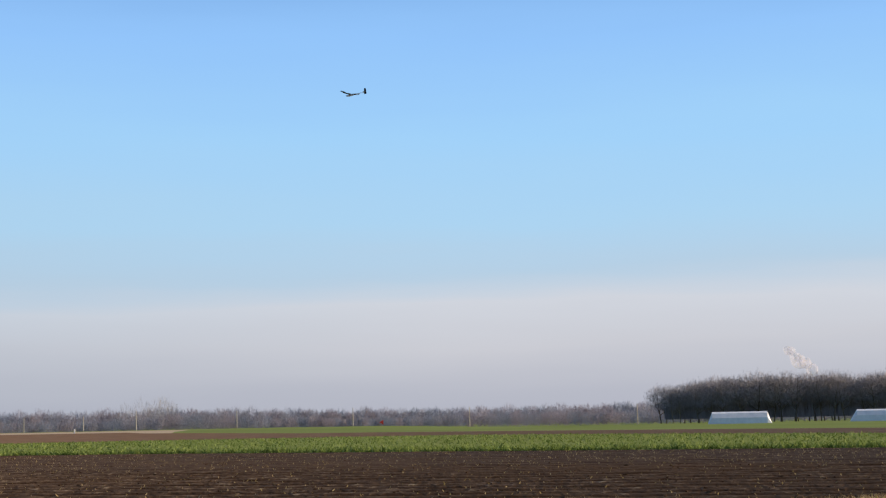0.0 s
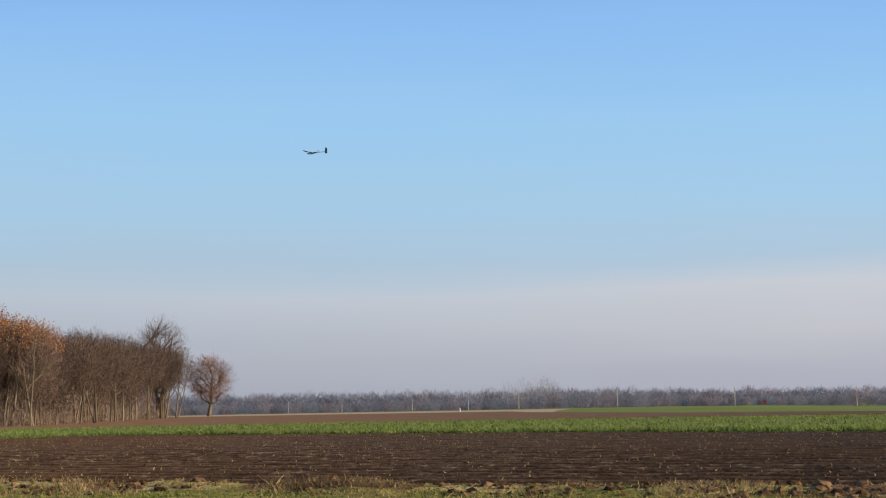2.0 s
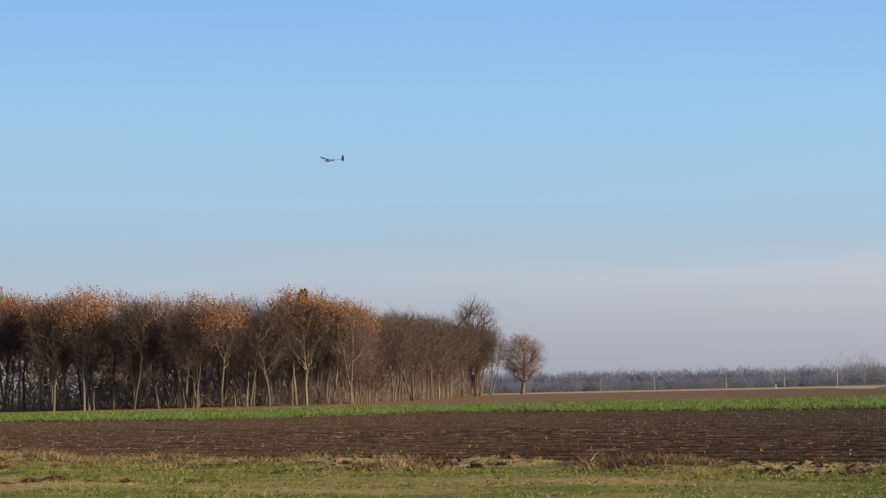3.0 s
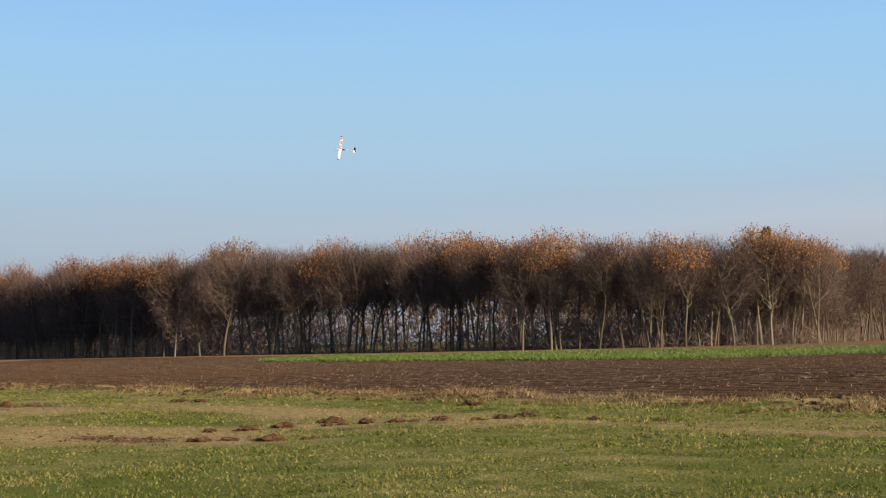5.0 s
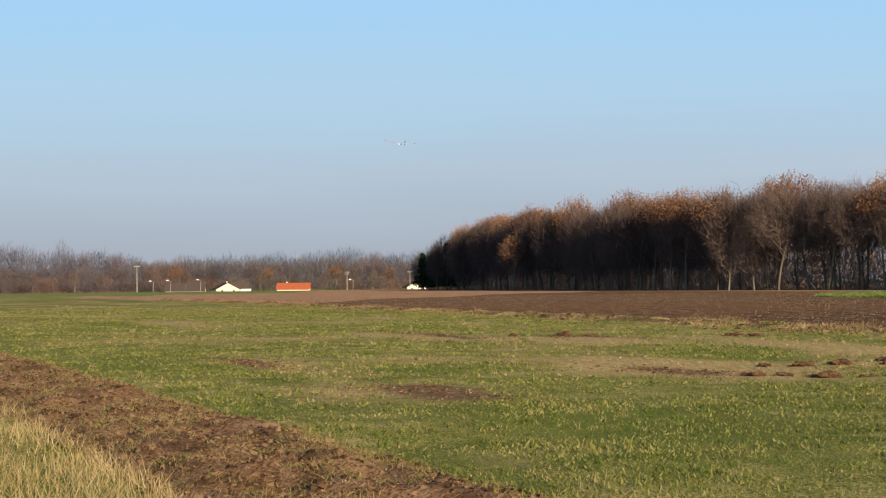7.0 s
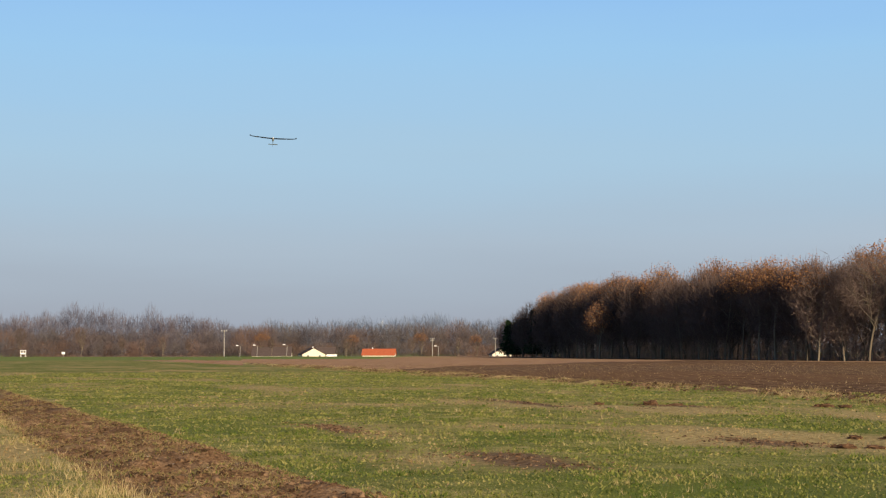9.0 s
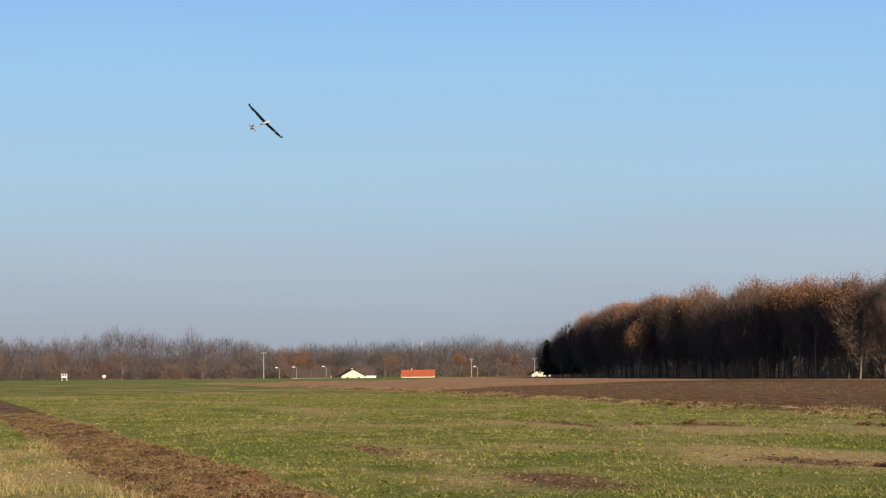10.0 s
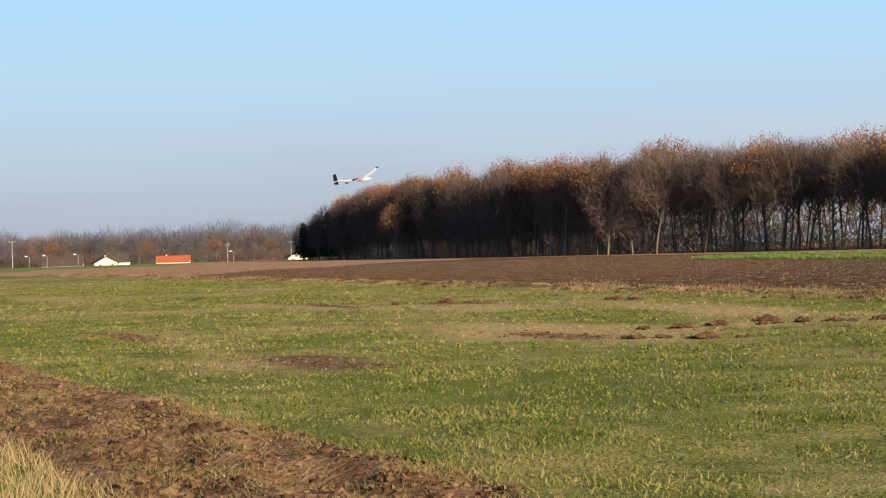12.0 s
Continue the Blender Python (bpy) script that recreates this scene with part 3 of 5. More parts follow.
coppers = [tagged(broadleaf("copper_leaved_tree", 40 + i, 15.0, 0.38, 0.30, 8, 60, 8, 1.0, twig_r=0.0125, leaf_top=0.45, slim=True, shell=2000), L_COPPER, "tree", "trees of the forest") for i in range(3)]
deeps = [tagged(broadleaf("slender_tree", 80 + i, 15.0, 0.32, 0.30, 5, 36, 6, twig_r=0.022, trunk_r=0.14, slim=True, shell=800), L_DEEP, "tree", "trees of the forest") for i in range(3)]
oaks = [tagged(broadleaf("spreading_oak_tree", 90, 15.0, 0.18, 0.27, 14, 210, 10, trunk_r=0.34, limb_r=0.20, twig_r=0.008, tuft=0.11, twins=2, shell=2600), "large bare spreading oak at the end of the forest", "tree", "trees of the forest"),
        tagged(broadleaf("rounded_field_tree", 93, 15.0, 0.12, 0.27, 11, 140, 12, trunk_r=0.28, limb_r=0.14, twig_r=0.013, twigmat=M_RUSTTWIG, shell=4200), "rounded bare reddish tree at the forest's outer end", "tree", "trees of the forest")]
bushy = [tagged(broadleaf("bushy_forest_tree", 70 + i, 15.0, 0.04, 0.29, 8, 60, 8, twig_r=0.021, trunk_r=0.13, limb_r=0.05, slim=True, shell=2100), "dense reddish-brown bare tree branched down to the ground", "tree", "trees of the forest") for i in range(2)]
spruces = [tagged(conifer("spruce_tree", 60, 15.0, 2.6), "dark green spruce tree among bare trees", "tree", "trees of the forest")]

round_copper = tagged(broadleaf("round_copper_tree", 47, 15.0, 0.42, 0.30, 6, 46, 12, 1.0, tuft=0.2, shell=900), "rounded small tree full of orange-copper withered leaves", "tree", "trees of the forest")

# front edge of the forest, from its deep end by the track to its far tip
EDGE = [(-138, 330), (-118, 262), (-100, 205), (-92, 172), (-104, 160), (-120, 158), (-147, 164), (-163, 160), (-182, 156), (-206, 158), (-270, 171), (-345, 186)]
edge_len = np.concatenate([[0], np.cumsum([math.dist(a, b) for a, b in zip(EDGE, EDGE[1:])])])


def along(s, depth):
    """A place s metres along the forest's edge and depth metres inside it."""
    i = int(np.clip(np.searchsorted(edge_len, s) - 1, 0, len(EDGE) - 2))
    a, b = np.array(EDGE[i]), np.array(EDGE[i + 1])
    d = (b - a) / np.linalg.norm(b - a)
    p = a + d * (s - edge_len[i])
    inward = np.array([-0.35, 0.94]) if i > 2 else np.array([-0.9, 0.1])
    return p + inward * depth


rt = random.Random(7)
first = set()


def plant(proto, x, y, h, lean=2.0, wide=1.0):
    k = h / 15.0
    m = pose(x, y, height(x, y) - 0.05, rt.uniform(-lean, lean), rt.uniform(-lean, lean), rt.uniform(0, 360))
    if proto not in first:
        first.add(proto)
        ob = proto
        ob.matrix_basis = m
    else:
        ob = copy_thing(proto, m)
    ob.scale = (k * wide * rt.uniform(0.92, 1.1), k * wide * rt.uniform(0.92, 1.1), k)
    return ob


total = edge_len[-1]


def forest_height(s):
    """Usual height of the trees s metres along the edge."""
    return float(np.interp(s, [0, 80, 150, 175, 210, 240, 300, total - 70, total - 35, total - 15, total], [16.5, 15.4, 13.4, 14.2, 15.2, 17.3, 16.9, 17.2, 15.8, 12.4, 9.6]))


for row, (depth, gap) in enumerate([(0.0, 4.6), (3.5, 4.9), (7.5, 5.2)]):
    s = 22.0 + row
    while s < total - depth * 0.4:
        x, y = along(s + rt.uniform(-1.2, 1.2), depth + rt.uniform(-1.6, 1.6))
        h = forest_height(s) * rt.uniform(0.93, 1.05) + 0.04 * depth
        pick = rt.random()
        tip = total - s
        if tip < 30 and pick < 0.2:
            plant(spruces[0], x, y, h * rt.uniform(0.75, 0.95), wide=1.7)
        elif s > 150 and pick < (0.20, 0.38, 0.42)[row]:
            plant(rt.choice(coppers), x, y, h * (1.0, 1.05, 1.08)[row], wide=1.0)
        elif s < 160 and pick > 0.62:
            plant(rt.choice(bushy), x, y, h * 0.9)
        elif tip < 185 and rt.random() < min(1.0, (190 - tip) / 50):
            plant(rt.choice(bushy), x, y, h, wide=1.0)
        else:
            plant(rt.choice(protos), x, y, h)
        s += gap * rt.uniform(0.7, 1.35) * (2.0 if s < 140 else 1.0)
for row, depth in enumerate((12, 20, 30, 43)):
    s = 14.0
    while s < total - 6 - depth * 0.3:
        x, y = along(s + rt.uniform(-2, 2), depth + rt.uniform(-3, 3))
        plant(rt.choice(deeps), x, y, forest_height(s) * rt.uniform(0.9, 1.04), wide=1.0)
        s += 7.6 * rt.uniform(0.7, 1.3) * (1.8 if s < 140 else 1.0)
# single trees that stand out
plant(oaks[0], -131, 302, 22.5, 1, 1.2)
plant(oaks[1], -140, 350, 15.8, 1, 1.6)
plant(round_copper, -266, 164.9, 11.8, 1, 0.95)
plant(round_copper, -269.5, 166.2, 9.6, 1, 0.95)
plant(round_copper, -174, 162.5, 15.0, 1, 0.75)
plant(spruces[0], -110, 194, 16.0, 0, 1.2)
for s, h in ((5, 7.0), (9, 8.8), (14, 9.6), (24, 11.0)):
    plant(spruces[0], *along(total - s, 1.5), h, 1, 1.5)

# brushwood under the trees: upright bare stems and low twigs
rsb = np.random.RandomState(21)


def sprays(n, s0, s1, d0, d1, top, size, wide, power=1.0):
    """Twigs at every angle, filling a strip of the forest floor up to a height."""
    out = np.array([along(a, b) for a, b in zip(rsb.uniform(s0, s1, n), rsb.uniform(d0, d1, n))])
    p = np.concatenate([out, (top * rsb.uniform(0, 1, n) ** power)[:, None]], 1)
    d = rsb.normal(size=(n, 3)) * [0.6, 0.6, 0.8] + [0, 0, 0.45]
    e = p + d * rsb.uniform(*size, n)[:, None]
    w = np.cross(d, rsb.normal(size=(n, 3)))
    w *= wide * rsb.uniform(0.6, 1.5, (n, 1)) / np.linalg.norm(w, axis=1)[:, None]
    return np.stack([p - w, p + w, e], 1).reshape(-1, 3)


bv = np.concatenate([sprays(14000, 4, 175, 0.5, 14, 5.0, (0.5, 1.8), 0.022, 1.5), sprays(26000, 8, total - 4, 1.5, 22, 2.4, (0.5, 1.8), 0.022, 1.6), sprays(22000, 8, total - 4, 14, 44, 6.0, (0.8, 2.4), 0.05),
                     sprays(22000, 20, total - 10, 42, 72, 12.0, (0.8, 2.2), 0.16), sprays(26000, total - 185, total - 3, 0.5, 22, 7.0, (0.7, 2.0), 0.04)])
brush = new("undergrowth", mesh_from("undergrowth", bv, np.arange(len(bv)).reshape(-1, 3), [M_BRUSH]))
tagged(brush, "tangled bare brown undergrowth beneath the forest trees", "undergrowth", kind="stuff")

# the wood beyond the fields, behind the covered stacks
wood_tree = broadleaf("wood_tree", 97, 15.0, 0.24, 0.42, 7, 44, 5, twig_r=0.026, twigmat=M_DARKTWIG, tuft=0.18, slim=True, shell=1800)
WOOD_LABEL = "bare dark tree of a small wood beyond the fields"
az = -7.9
while az > -21:
    for dd in (0, 6, 12):
        a = radians(az + rt.uniform(-0.3, 0.3))
        d = 450 + dd + rt.uniform(-2, 2)
        hh = float(np.interp(az, [-21, -14, -11, -9, -7.9], [14.2, 14.4, 15.0, 13.6, 12.0])) * rt.uniform(0.9, 1.04)
        ob = plant(wood_tree, -math.sin(a) * d, math.cos(a) * d, hh, 2, 1.2)
        tagged(ob, WOOD_LABEL, "tree", "trees of the small wood")
    az -= 0.5 * rt.uniform(0.8, 1.2)


rsw = np.random.RandomState(23)
wa = np.radians(rsw.uniform(-21, -7.9, 9000))
wd = rsw.uniform(452, 476, len(wa))
wx, wy, wh, ww = -np.sin(wa) * wd, np.cos(wa) * wd, rsw.uniform(2, 8.5, len(wa)), rsw.uniform(0.05, 0.17, len(wa))
wv_ = np.stack([np.stack([wx - ww, wy, 0 * wx], -1), np.stack([wx + ww, wy, 0 * wx], -1), np.stack([wx + rsw.normal(size=len(wx)), wy, wh], -1)], 1).reshape(-1, 3)
tagged(new("wood_undergrowth", mesh_from("wood_undergrowth", wv_, np.arange(len(wv_)).reshape(-1, 3), [M_DARKTWIG])), "dark bare undergrowth inside the small wood", "undergrowth", kind="stuff")


ICO = bmesh.new()
bmesh.ops.create_icosphere(ICO, subdivisions=1, radius=1.0)
ICO_V = np.array([v.co[:] for v in ICO.verts])
ICO_F = np.array([[v.index for v in f.verts] for f in ICO.faces])
ICO.free()


def far_wood(name, label, spans, mats, seed, twig_n=640, wide=0.075, gap=0.6, broad=1.1):
    """Distant woodland: each tree a lobed domed crown of branches fanning outwards. spans: azimuth, range, height."""
    rs = np.random.RandomState(seed)
    vs, mi = [], []
    azs, ds, hs = zip(*sorted(spans))
    a, tint = azs[0], 0
    while a < azs[-1]:
        d = np.interp(a, azs, ds) + rs.uniform(-22, 40)
        h = np.interp(a, azs, hs) * rs.uniform(0.84, 1.04) * (0.97 + 0.05 * math.sin(a * 5.1) * math.sin(a * 2.3 + 1))
        r = h * rs.uniform(0.34, 0.52) * broad
        c = np.array([-math.sin(radians(a)) * d, math.cos(radians(a)) * d, 0.0])
        c[2] = swell(np.array([c[0]]), np.array([c[1]]))[0]
        if rs.uniform() < 0.6:
            tint = rs.randint(len(mats))
        size, ph = np.array([r, r, h * 0.5]), rs.uniform(0, 6.28, 3)
        t = rs.normal(size=(twig_n, 3))
        t /= np.linalg.norm(t, axis=1)[:, None]
        lobed = 0.90 + 0.09 * np.sin(4 * t[:, 0] + ph[0]) * np.cos(3 * t[:, 2] + ph[1]) + 0.05 * np.sin(7 * t[:, 1] + ph[2])
        tip = t * (lobed * rs.uniform(0.15, 1.0, twig_n) ** 0.4)[:, None]
        back = tip + [0, 0, 0.35] + rs.normal(size=(twig_n, 3)) * 0.3
        back /= np.linalg.norm(back, axis=1)[:, None]
        root = (tip - back * rs.uniform(0.2, 0.45, (twig_n, 1))) * size
        tip = tip * size
        w = np.cross(tip - root, rs.normal(size=(twig_n, 3)))
        w *= wide * d / 900 * rs.uniform(0.6, 1.5, (twig_n, 1)) / np.linalg.norm(w, axis=1)[:, None]
        vs.append((np.stack([root - w, root + w, tip], 1) + c + [0, 0, h * 0.5]).reshape(-1, 3))
        mi.append(np.full(twig_n, tint))
        a += math.degrees(r * rs.uniform(0.35, 0.75) * gap / d)
    v = np.concatenate(vs)
    me = mesh_from(name, v, np.arange(len(v)).reshape(-1, 3), mats, np.concatenate(mi))
    return tagged(new(name, me), label, "woodland", kind="stuff")


# Aerial haze is put into the base colour: distant twigs paled and greyed.
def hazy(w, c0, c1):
    return material("haze_tinted_twigs_" + w, [(0.35, c0), (0.65, c1)], 0.05, 4, island=0.12, rough=1.0, translucent=0.5, second=tuple(0.84 * k for k in c0), second_scale=0.12, second_edge=(0.42, 0.62))


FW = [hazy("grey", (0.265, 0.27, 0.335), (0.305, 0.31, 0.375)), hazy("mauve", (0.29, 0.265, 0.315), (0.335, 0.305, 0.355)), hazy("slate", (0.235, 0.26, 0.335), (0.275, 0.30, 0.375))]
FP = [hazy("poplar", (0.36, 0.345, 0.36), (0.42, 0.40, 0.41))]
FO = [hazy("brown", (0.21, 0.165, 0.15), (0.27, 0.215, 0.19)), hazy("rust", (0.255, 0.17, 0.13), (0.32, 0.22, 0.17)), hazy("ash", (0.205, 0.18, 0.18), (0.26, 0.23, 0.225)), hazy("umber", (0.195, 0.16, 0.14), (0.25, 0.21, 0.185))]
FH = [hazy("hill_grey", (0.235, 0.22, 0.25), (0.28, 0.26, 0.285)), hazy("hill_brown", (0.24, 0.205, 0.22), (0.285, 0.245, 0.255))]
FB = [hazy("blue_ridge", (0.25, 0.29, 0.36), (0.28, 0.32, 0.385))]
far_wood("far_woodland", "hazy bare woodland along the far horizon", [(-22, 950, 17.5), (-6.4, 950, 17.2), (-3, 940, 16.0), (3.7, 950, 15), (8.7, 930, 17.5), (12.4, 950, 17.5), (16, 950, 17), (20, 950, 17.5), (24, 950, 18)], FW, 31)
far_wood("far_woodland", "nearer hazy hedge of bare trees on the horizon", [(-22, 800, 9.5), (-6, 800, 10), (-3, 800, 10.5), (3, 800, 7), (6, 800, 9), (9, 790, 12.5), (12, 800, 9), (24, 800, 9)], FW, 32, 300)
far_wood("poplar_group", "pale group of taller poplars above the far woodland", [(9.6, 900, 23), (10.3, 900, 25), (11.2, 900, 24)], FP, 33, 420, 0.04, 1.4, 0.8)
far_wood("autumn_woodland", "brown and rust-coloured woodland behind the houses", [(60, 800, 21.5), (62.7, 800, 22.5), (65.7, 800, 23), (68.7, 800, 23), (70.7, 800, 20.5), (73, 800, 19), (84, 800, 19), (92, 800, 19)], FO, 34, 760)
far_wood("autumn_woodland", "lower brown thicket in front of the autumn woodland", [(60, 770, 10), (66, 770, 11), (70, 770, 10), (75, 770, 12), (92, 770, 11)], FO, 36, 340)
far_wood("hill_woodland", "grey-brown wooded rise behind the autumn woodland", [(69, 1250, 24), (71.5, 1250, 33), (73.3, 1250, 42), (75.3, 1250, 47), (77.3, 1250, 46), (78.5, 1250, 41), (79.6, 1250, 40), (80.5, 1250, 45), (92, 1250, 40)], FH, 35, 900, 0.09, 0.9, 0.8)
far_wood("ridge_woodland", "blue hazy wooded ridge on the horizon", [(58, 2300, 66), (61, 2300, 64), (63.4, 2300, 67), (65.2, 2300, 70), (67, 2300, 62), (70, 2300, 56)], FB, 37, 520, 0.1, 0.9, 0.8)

# ---------------------------------------------------------------- meadow and field cover
def blades(name, label, xs, ys, hs, ws, lean, mat, seed, category="grass"):
    """Upright or lying blades, one slim face each."""
    rs = np.random.RandomState(seed)
    n = len(xs)
    zs = relief(xs, ys) - 0.01
    an = rs.uniform(0, math.pi, n)
    base = np.stack([np.cos(an) * ws, np.sin(an) * ws, np.zeros(n)], -1)
    p = np.stack([xs, ys, zs], -1)
    ln = rs.normal(size=(n, 2)) * (lean * hs)[:, None]
    top = p + np.concatenate([ln, hs[:, None]], 1)
    v = np.stack([p - base, p + base, top], 1).reshape(-1, 3)
    ob = new(name, mesh_from(name, v, np.arange(3 * n).reshape(-1, 3), [mat]))
    return tagged(ob, label, category, kind="stuff")


def wedge(n, r0, r1, a0, a1, power, seed):
    """Places spread over a sector of the land, denser towards its near end."""
    rs = np.random.RandomState(seed)
    r = (r0 ** power + rs.uniform(0, 1, n) * (r1 ** power - r0 ** power)) ** (1 / power)
    a = np.radians(rs.uniform(a0, a1, n))
    return -np.sin(a) * r, np.cos(a) * r, r, rs


def tufts(x, y, k, spread, seed):
    """k blades round each place."""
    rs = np.random.RandomState(seed)
    n = len(x)
    return np.repeat(x, k) + rs.normal(size=n * k) * spread, np.repeat(y, k) + rs.normal(size=n * k) * spread


def sod(x, y):
    """True on the meadow's turf."""
    return ((y > Y_UP(x) + 0.05) & (y < Y_DRY(x) + 0.2)) | (y < Y_LOW(x))


def turf(name, label, n, seed, r0, r1, power, k, spread, high, mat, chosen, lean=0.55, slim=0.00045):
    """Tufts of k blades each over the meadow; blades broaden with range, where each stands for several."""
    x, y, r, rs = wedge(n, r0, r1, 0, 86, power, seed)
    keep = sod(x, y) & chosen(x, y, rs)
    x, y = x[keep], y[keep]
    vigour = np.repeat(np.clip(0.85 + lumps(x, y, 1.1, 0.9, seed + 7, 3), 0.3, 1.8) * rs.uniform(0.6, 1.4, len(x)), k)
    bx, by = tufts(x, y, k, spread, seed + 1)
    m = len(bx)
    blades(name, label, bx, by, rs.uniform(*high, m) * vigour, slim * np.hypot(bx, by) * rs.uniform(0.5, 1.5, m), np.full(m, lean), mat, seed + 2)


def dry_at(x, y, rs):
    return dryness(x, y) + rs.normal(size=len(x)) * 0.13


OPEN_SOIL = lambda x, y, rs: bareness(x, y) < rs.uniform(0.2, 0.75, len(x))
turf("meadow_grass", "short green meadow sward with yellowing leaves", 560000, 51, 9.3, 120, 0.45, 1, 0.1, (0.015, 0.048), M_GRASS, lambda x, y, rs: (dry_at(x, y, rs) < 0.56) & OPEN_SOIL(x, y, rs), 0.6, 0.0009)
turf("withered_grass", "flattened pale withered grass patches in the meadow", 220000, 61, 9.3, 150, 0.35, 1, 0.1, (0.010, 0.034), M_STRAW, lambda x, y, rs: (dry_at(x, y, rs) > 0.47) & OPEN_SOIL(x, y, rs), 0.8, 0.0008)
turf("grass_tussocks", "fresh green tussocks standing out of the meadow", 11000, 91, 9.5, 60, 0.4, 9, 0.06, (0.02, 0.06), M_LUSH, lambda x, y, rs: (value_noise(x * 0.9, y * 1.1, 79) > 0.55) & (dry_at(x, y, rs) < 0.5), 0.8, 0.0005)
turf("straw_tufts", "tufts of dry yellow stalks in the meadow", 5000, 54, 9.3, 60, 0.6, 12, 0.03, (0.02, 0.10), M_RANK, lambda x, y, rs: value_noise(x * 0.5, y * 0.7, 77) + 0.4 * value_noise(x * 2.5, y * 2.5, 78) > 0.84, 0.4, 0.00013)
rs_ = np.random.RandomState(57)
crumb = [(cx + ru * rs_.normal(size=500) * 0.6, cy + rv * rs_.normal(size=500) * 0.6 - 0.2 * ru * rs_.normal(size=500) * 0.1) for cx, cy, ru, rv in BARE_SPOTS]
CRUMB_X, CRUMB_Y = np.concatenate([c[0] for c in crumb]), np.concatenate([c[1] for c in crumb])
# rank grass between camera and turned strip
gx, gy, gr, rs_ = wedge(46000, 9, 40, 66, 88, 0.7, 56)
keep = (gy < Y_LOW(gx) + 0.15) & (value_noise(gx * 0.8, gy * 1.2, 80) + rs_.normal(size=len(gx)) * 0.08 > 0.52)
gx, gy = gx[keep], gy[keep]
blades("rank_grass", "long yellow-green rank grass beside the turned earth", gx, gy, rs_.uniform(0.04, 0.20, len(gx)) * np.clip(value_noise(gx * 0.8, gy * 1.2, 80) * 1.5, 0.4, 1.3), rs_.uniform(0.002, 0.0045, len(gx)), np.full(len(gx), 0.5), M_RANK, 57)


def along_line(n, x0, x1, line, spread, seed, power=1.0):
    rs = np.random.RandomState(seed)
    xs = x1 + (x0 - x1) * rs.uniform(0, 1, n) ** power
    return xs, line(xs) + rs.normal(size=n) * spread, rs


# rough verge where the meadow meets the ploughed field
vx, vy, rs_ = along_line(15000, -170, 12, lambda x: Y_DRY(x) - 0.3, 0.75, 58, 1.5)
keep = value_noise(vx * 0.6, vy * 0.8, 31) > 0.33
vx, vy = vx[keep], vy[keep]
rise = np.repeat(np.clip(value_noise(vx * 0.5, vy * 0.5, 32) * 2.0, 0.3, 1.7) * rs_.uniform(0.5, 1.5, len(vx)), 6)
vx, vy = tufts(vx, vy, 6, 0.07, 158)
blades("verge_stalks", "brown and straw-coloured dead stalks along the field edge", vx, vy, rs_.uniform(0.03, 0.13, len(vx)) * rise,
       rs_.uniform(0.006, 0.014, len(vx)), np.full(len(vx), 0.9), M_VERGE, 59)
vx, vy, rs_ = along_line(5000, -150, 12, lambda x: Y_DRY(x) - 1.3, 0.6, 60, 1.5)
blades("verge_grass", "green tussocks along the field edge", vx, vy, rs_.uniform(0.05, 0.13, len(vx)), rs_.uniform(0.01, 0.02, len(vx)), np.full(len(vx), 0.8), M_GRASS, 61)

OCT_V = np.array([(1, 0, 0), (0, 1, 0), (-1, 0, 0), (0, -1, 0), (0, 0, 1), (0, 0, -1)], dtype=float)
OCT_F = np.array([(0, 1, 4), (1, 2, 4), (2, 3, 4), (3, 0, 4), (1, 0, 5), (2, 1, 5), (3, 2, 5), (0, 3, 5)])


def clods(name, label, xs, ys, rad, mat, seed, category="soil", flat=0.75, fine=False):
    """Broken lumps lying on the ground."""
    rs = np.random.RandomState(seed)
    n = len(xs)
    bv_, bf_ = (OCT_V, OCT_F) if fine else (ICO_V, ICO_F)
    k = len(bv_)
    q0 = rs.normal(size=(n, 3))
    q0 /= np.linalg.norm(q0, axis=1)[:, None]
    q1 = np.cross(q0, rs.normal(size=(n, 3)))
    q1 /= np.linalg.norm(q1, axis=1)[:, None]
    bx = np.einsum("kj,njc->nkc", bv_, np.stack([q0, q1, np.cross(q0, q1)], 1))
    v = bx * (1 + rs.uniform(-0.45, 0.45, (n, k, 1))) * rad[:, None, None] * np.stack([rs.uniform(0.7, 1.4, n), rs.uniform(0.7, 1.4, n), np.full(n, flat)], -1)[:, None, :]
    v = v + np.stack([xs, ys, relief(xs, ys) - rad * 0.1], -1)[:, None, :]
    f = bf_[None] + (np.arange(n) * k)[:, None, None]
    ob = new(name, mesh_from(name, v.reshape(-1, 3), f.reshape(-1, 3), [mat], smooth=False))
    return tagged(ob, label, category, kind="stuff")


# the turned strip
rs_ = np.random.RandomState(62)
tx = -8.5 - 50 * rs_.uniform(0, 1, 26000) ** 1.3
ty = Y_LOW(tx) + (Y_UP(tx) - Y_LOW(tx)) * rs_.uniform(-0.04, 1.06, len(tx))
clods("earth_clods", "reddish-brown broken clods of turned earth", tx, ty, 0.008 + 0.032 * rs_.uniform(0, 1, len(tx)) ** 2.0, M_CLOD, 63, fine=True)
pick_ = value_noise(tx * 1.7, ty * 1.7, 44) > 0.52
clods("earth_lumps", "larger crumbling lumps of turned earth", tx[pick_][:2600], ty[pick_][:2600], 0.015 + 0.045 * rs_.uniform(0, 1, len(tx[pick_][:2600])) ** 2.5, M_CLOD, 74)
clods("scraped_crumbs", "loose crumbs of earth on scraped spots of the meadow", CRUMB_X, CRUMB_Y, 0.01 + 0.035 * rs_.uniform(0, 1, len(CRUMB_X)) ** 2, M_CLOD, 76, fine=True)
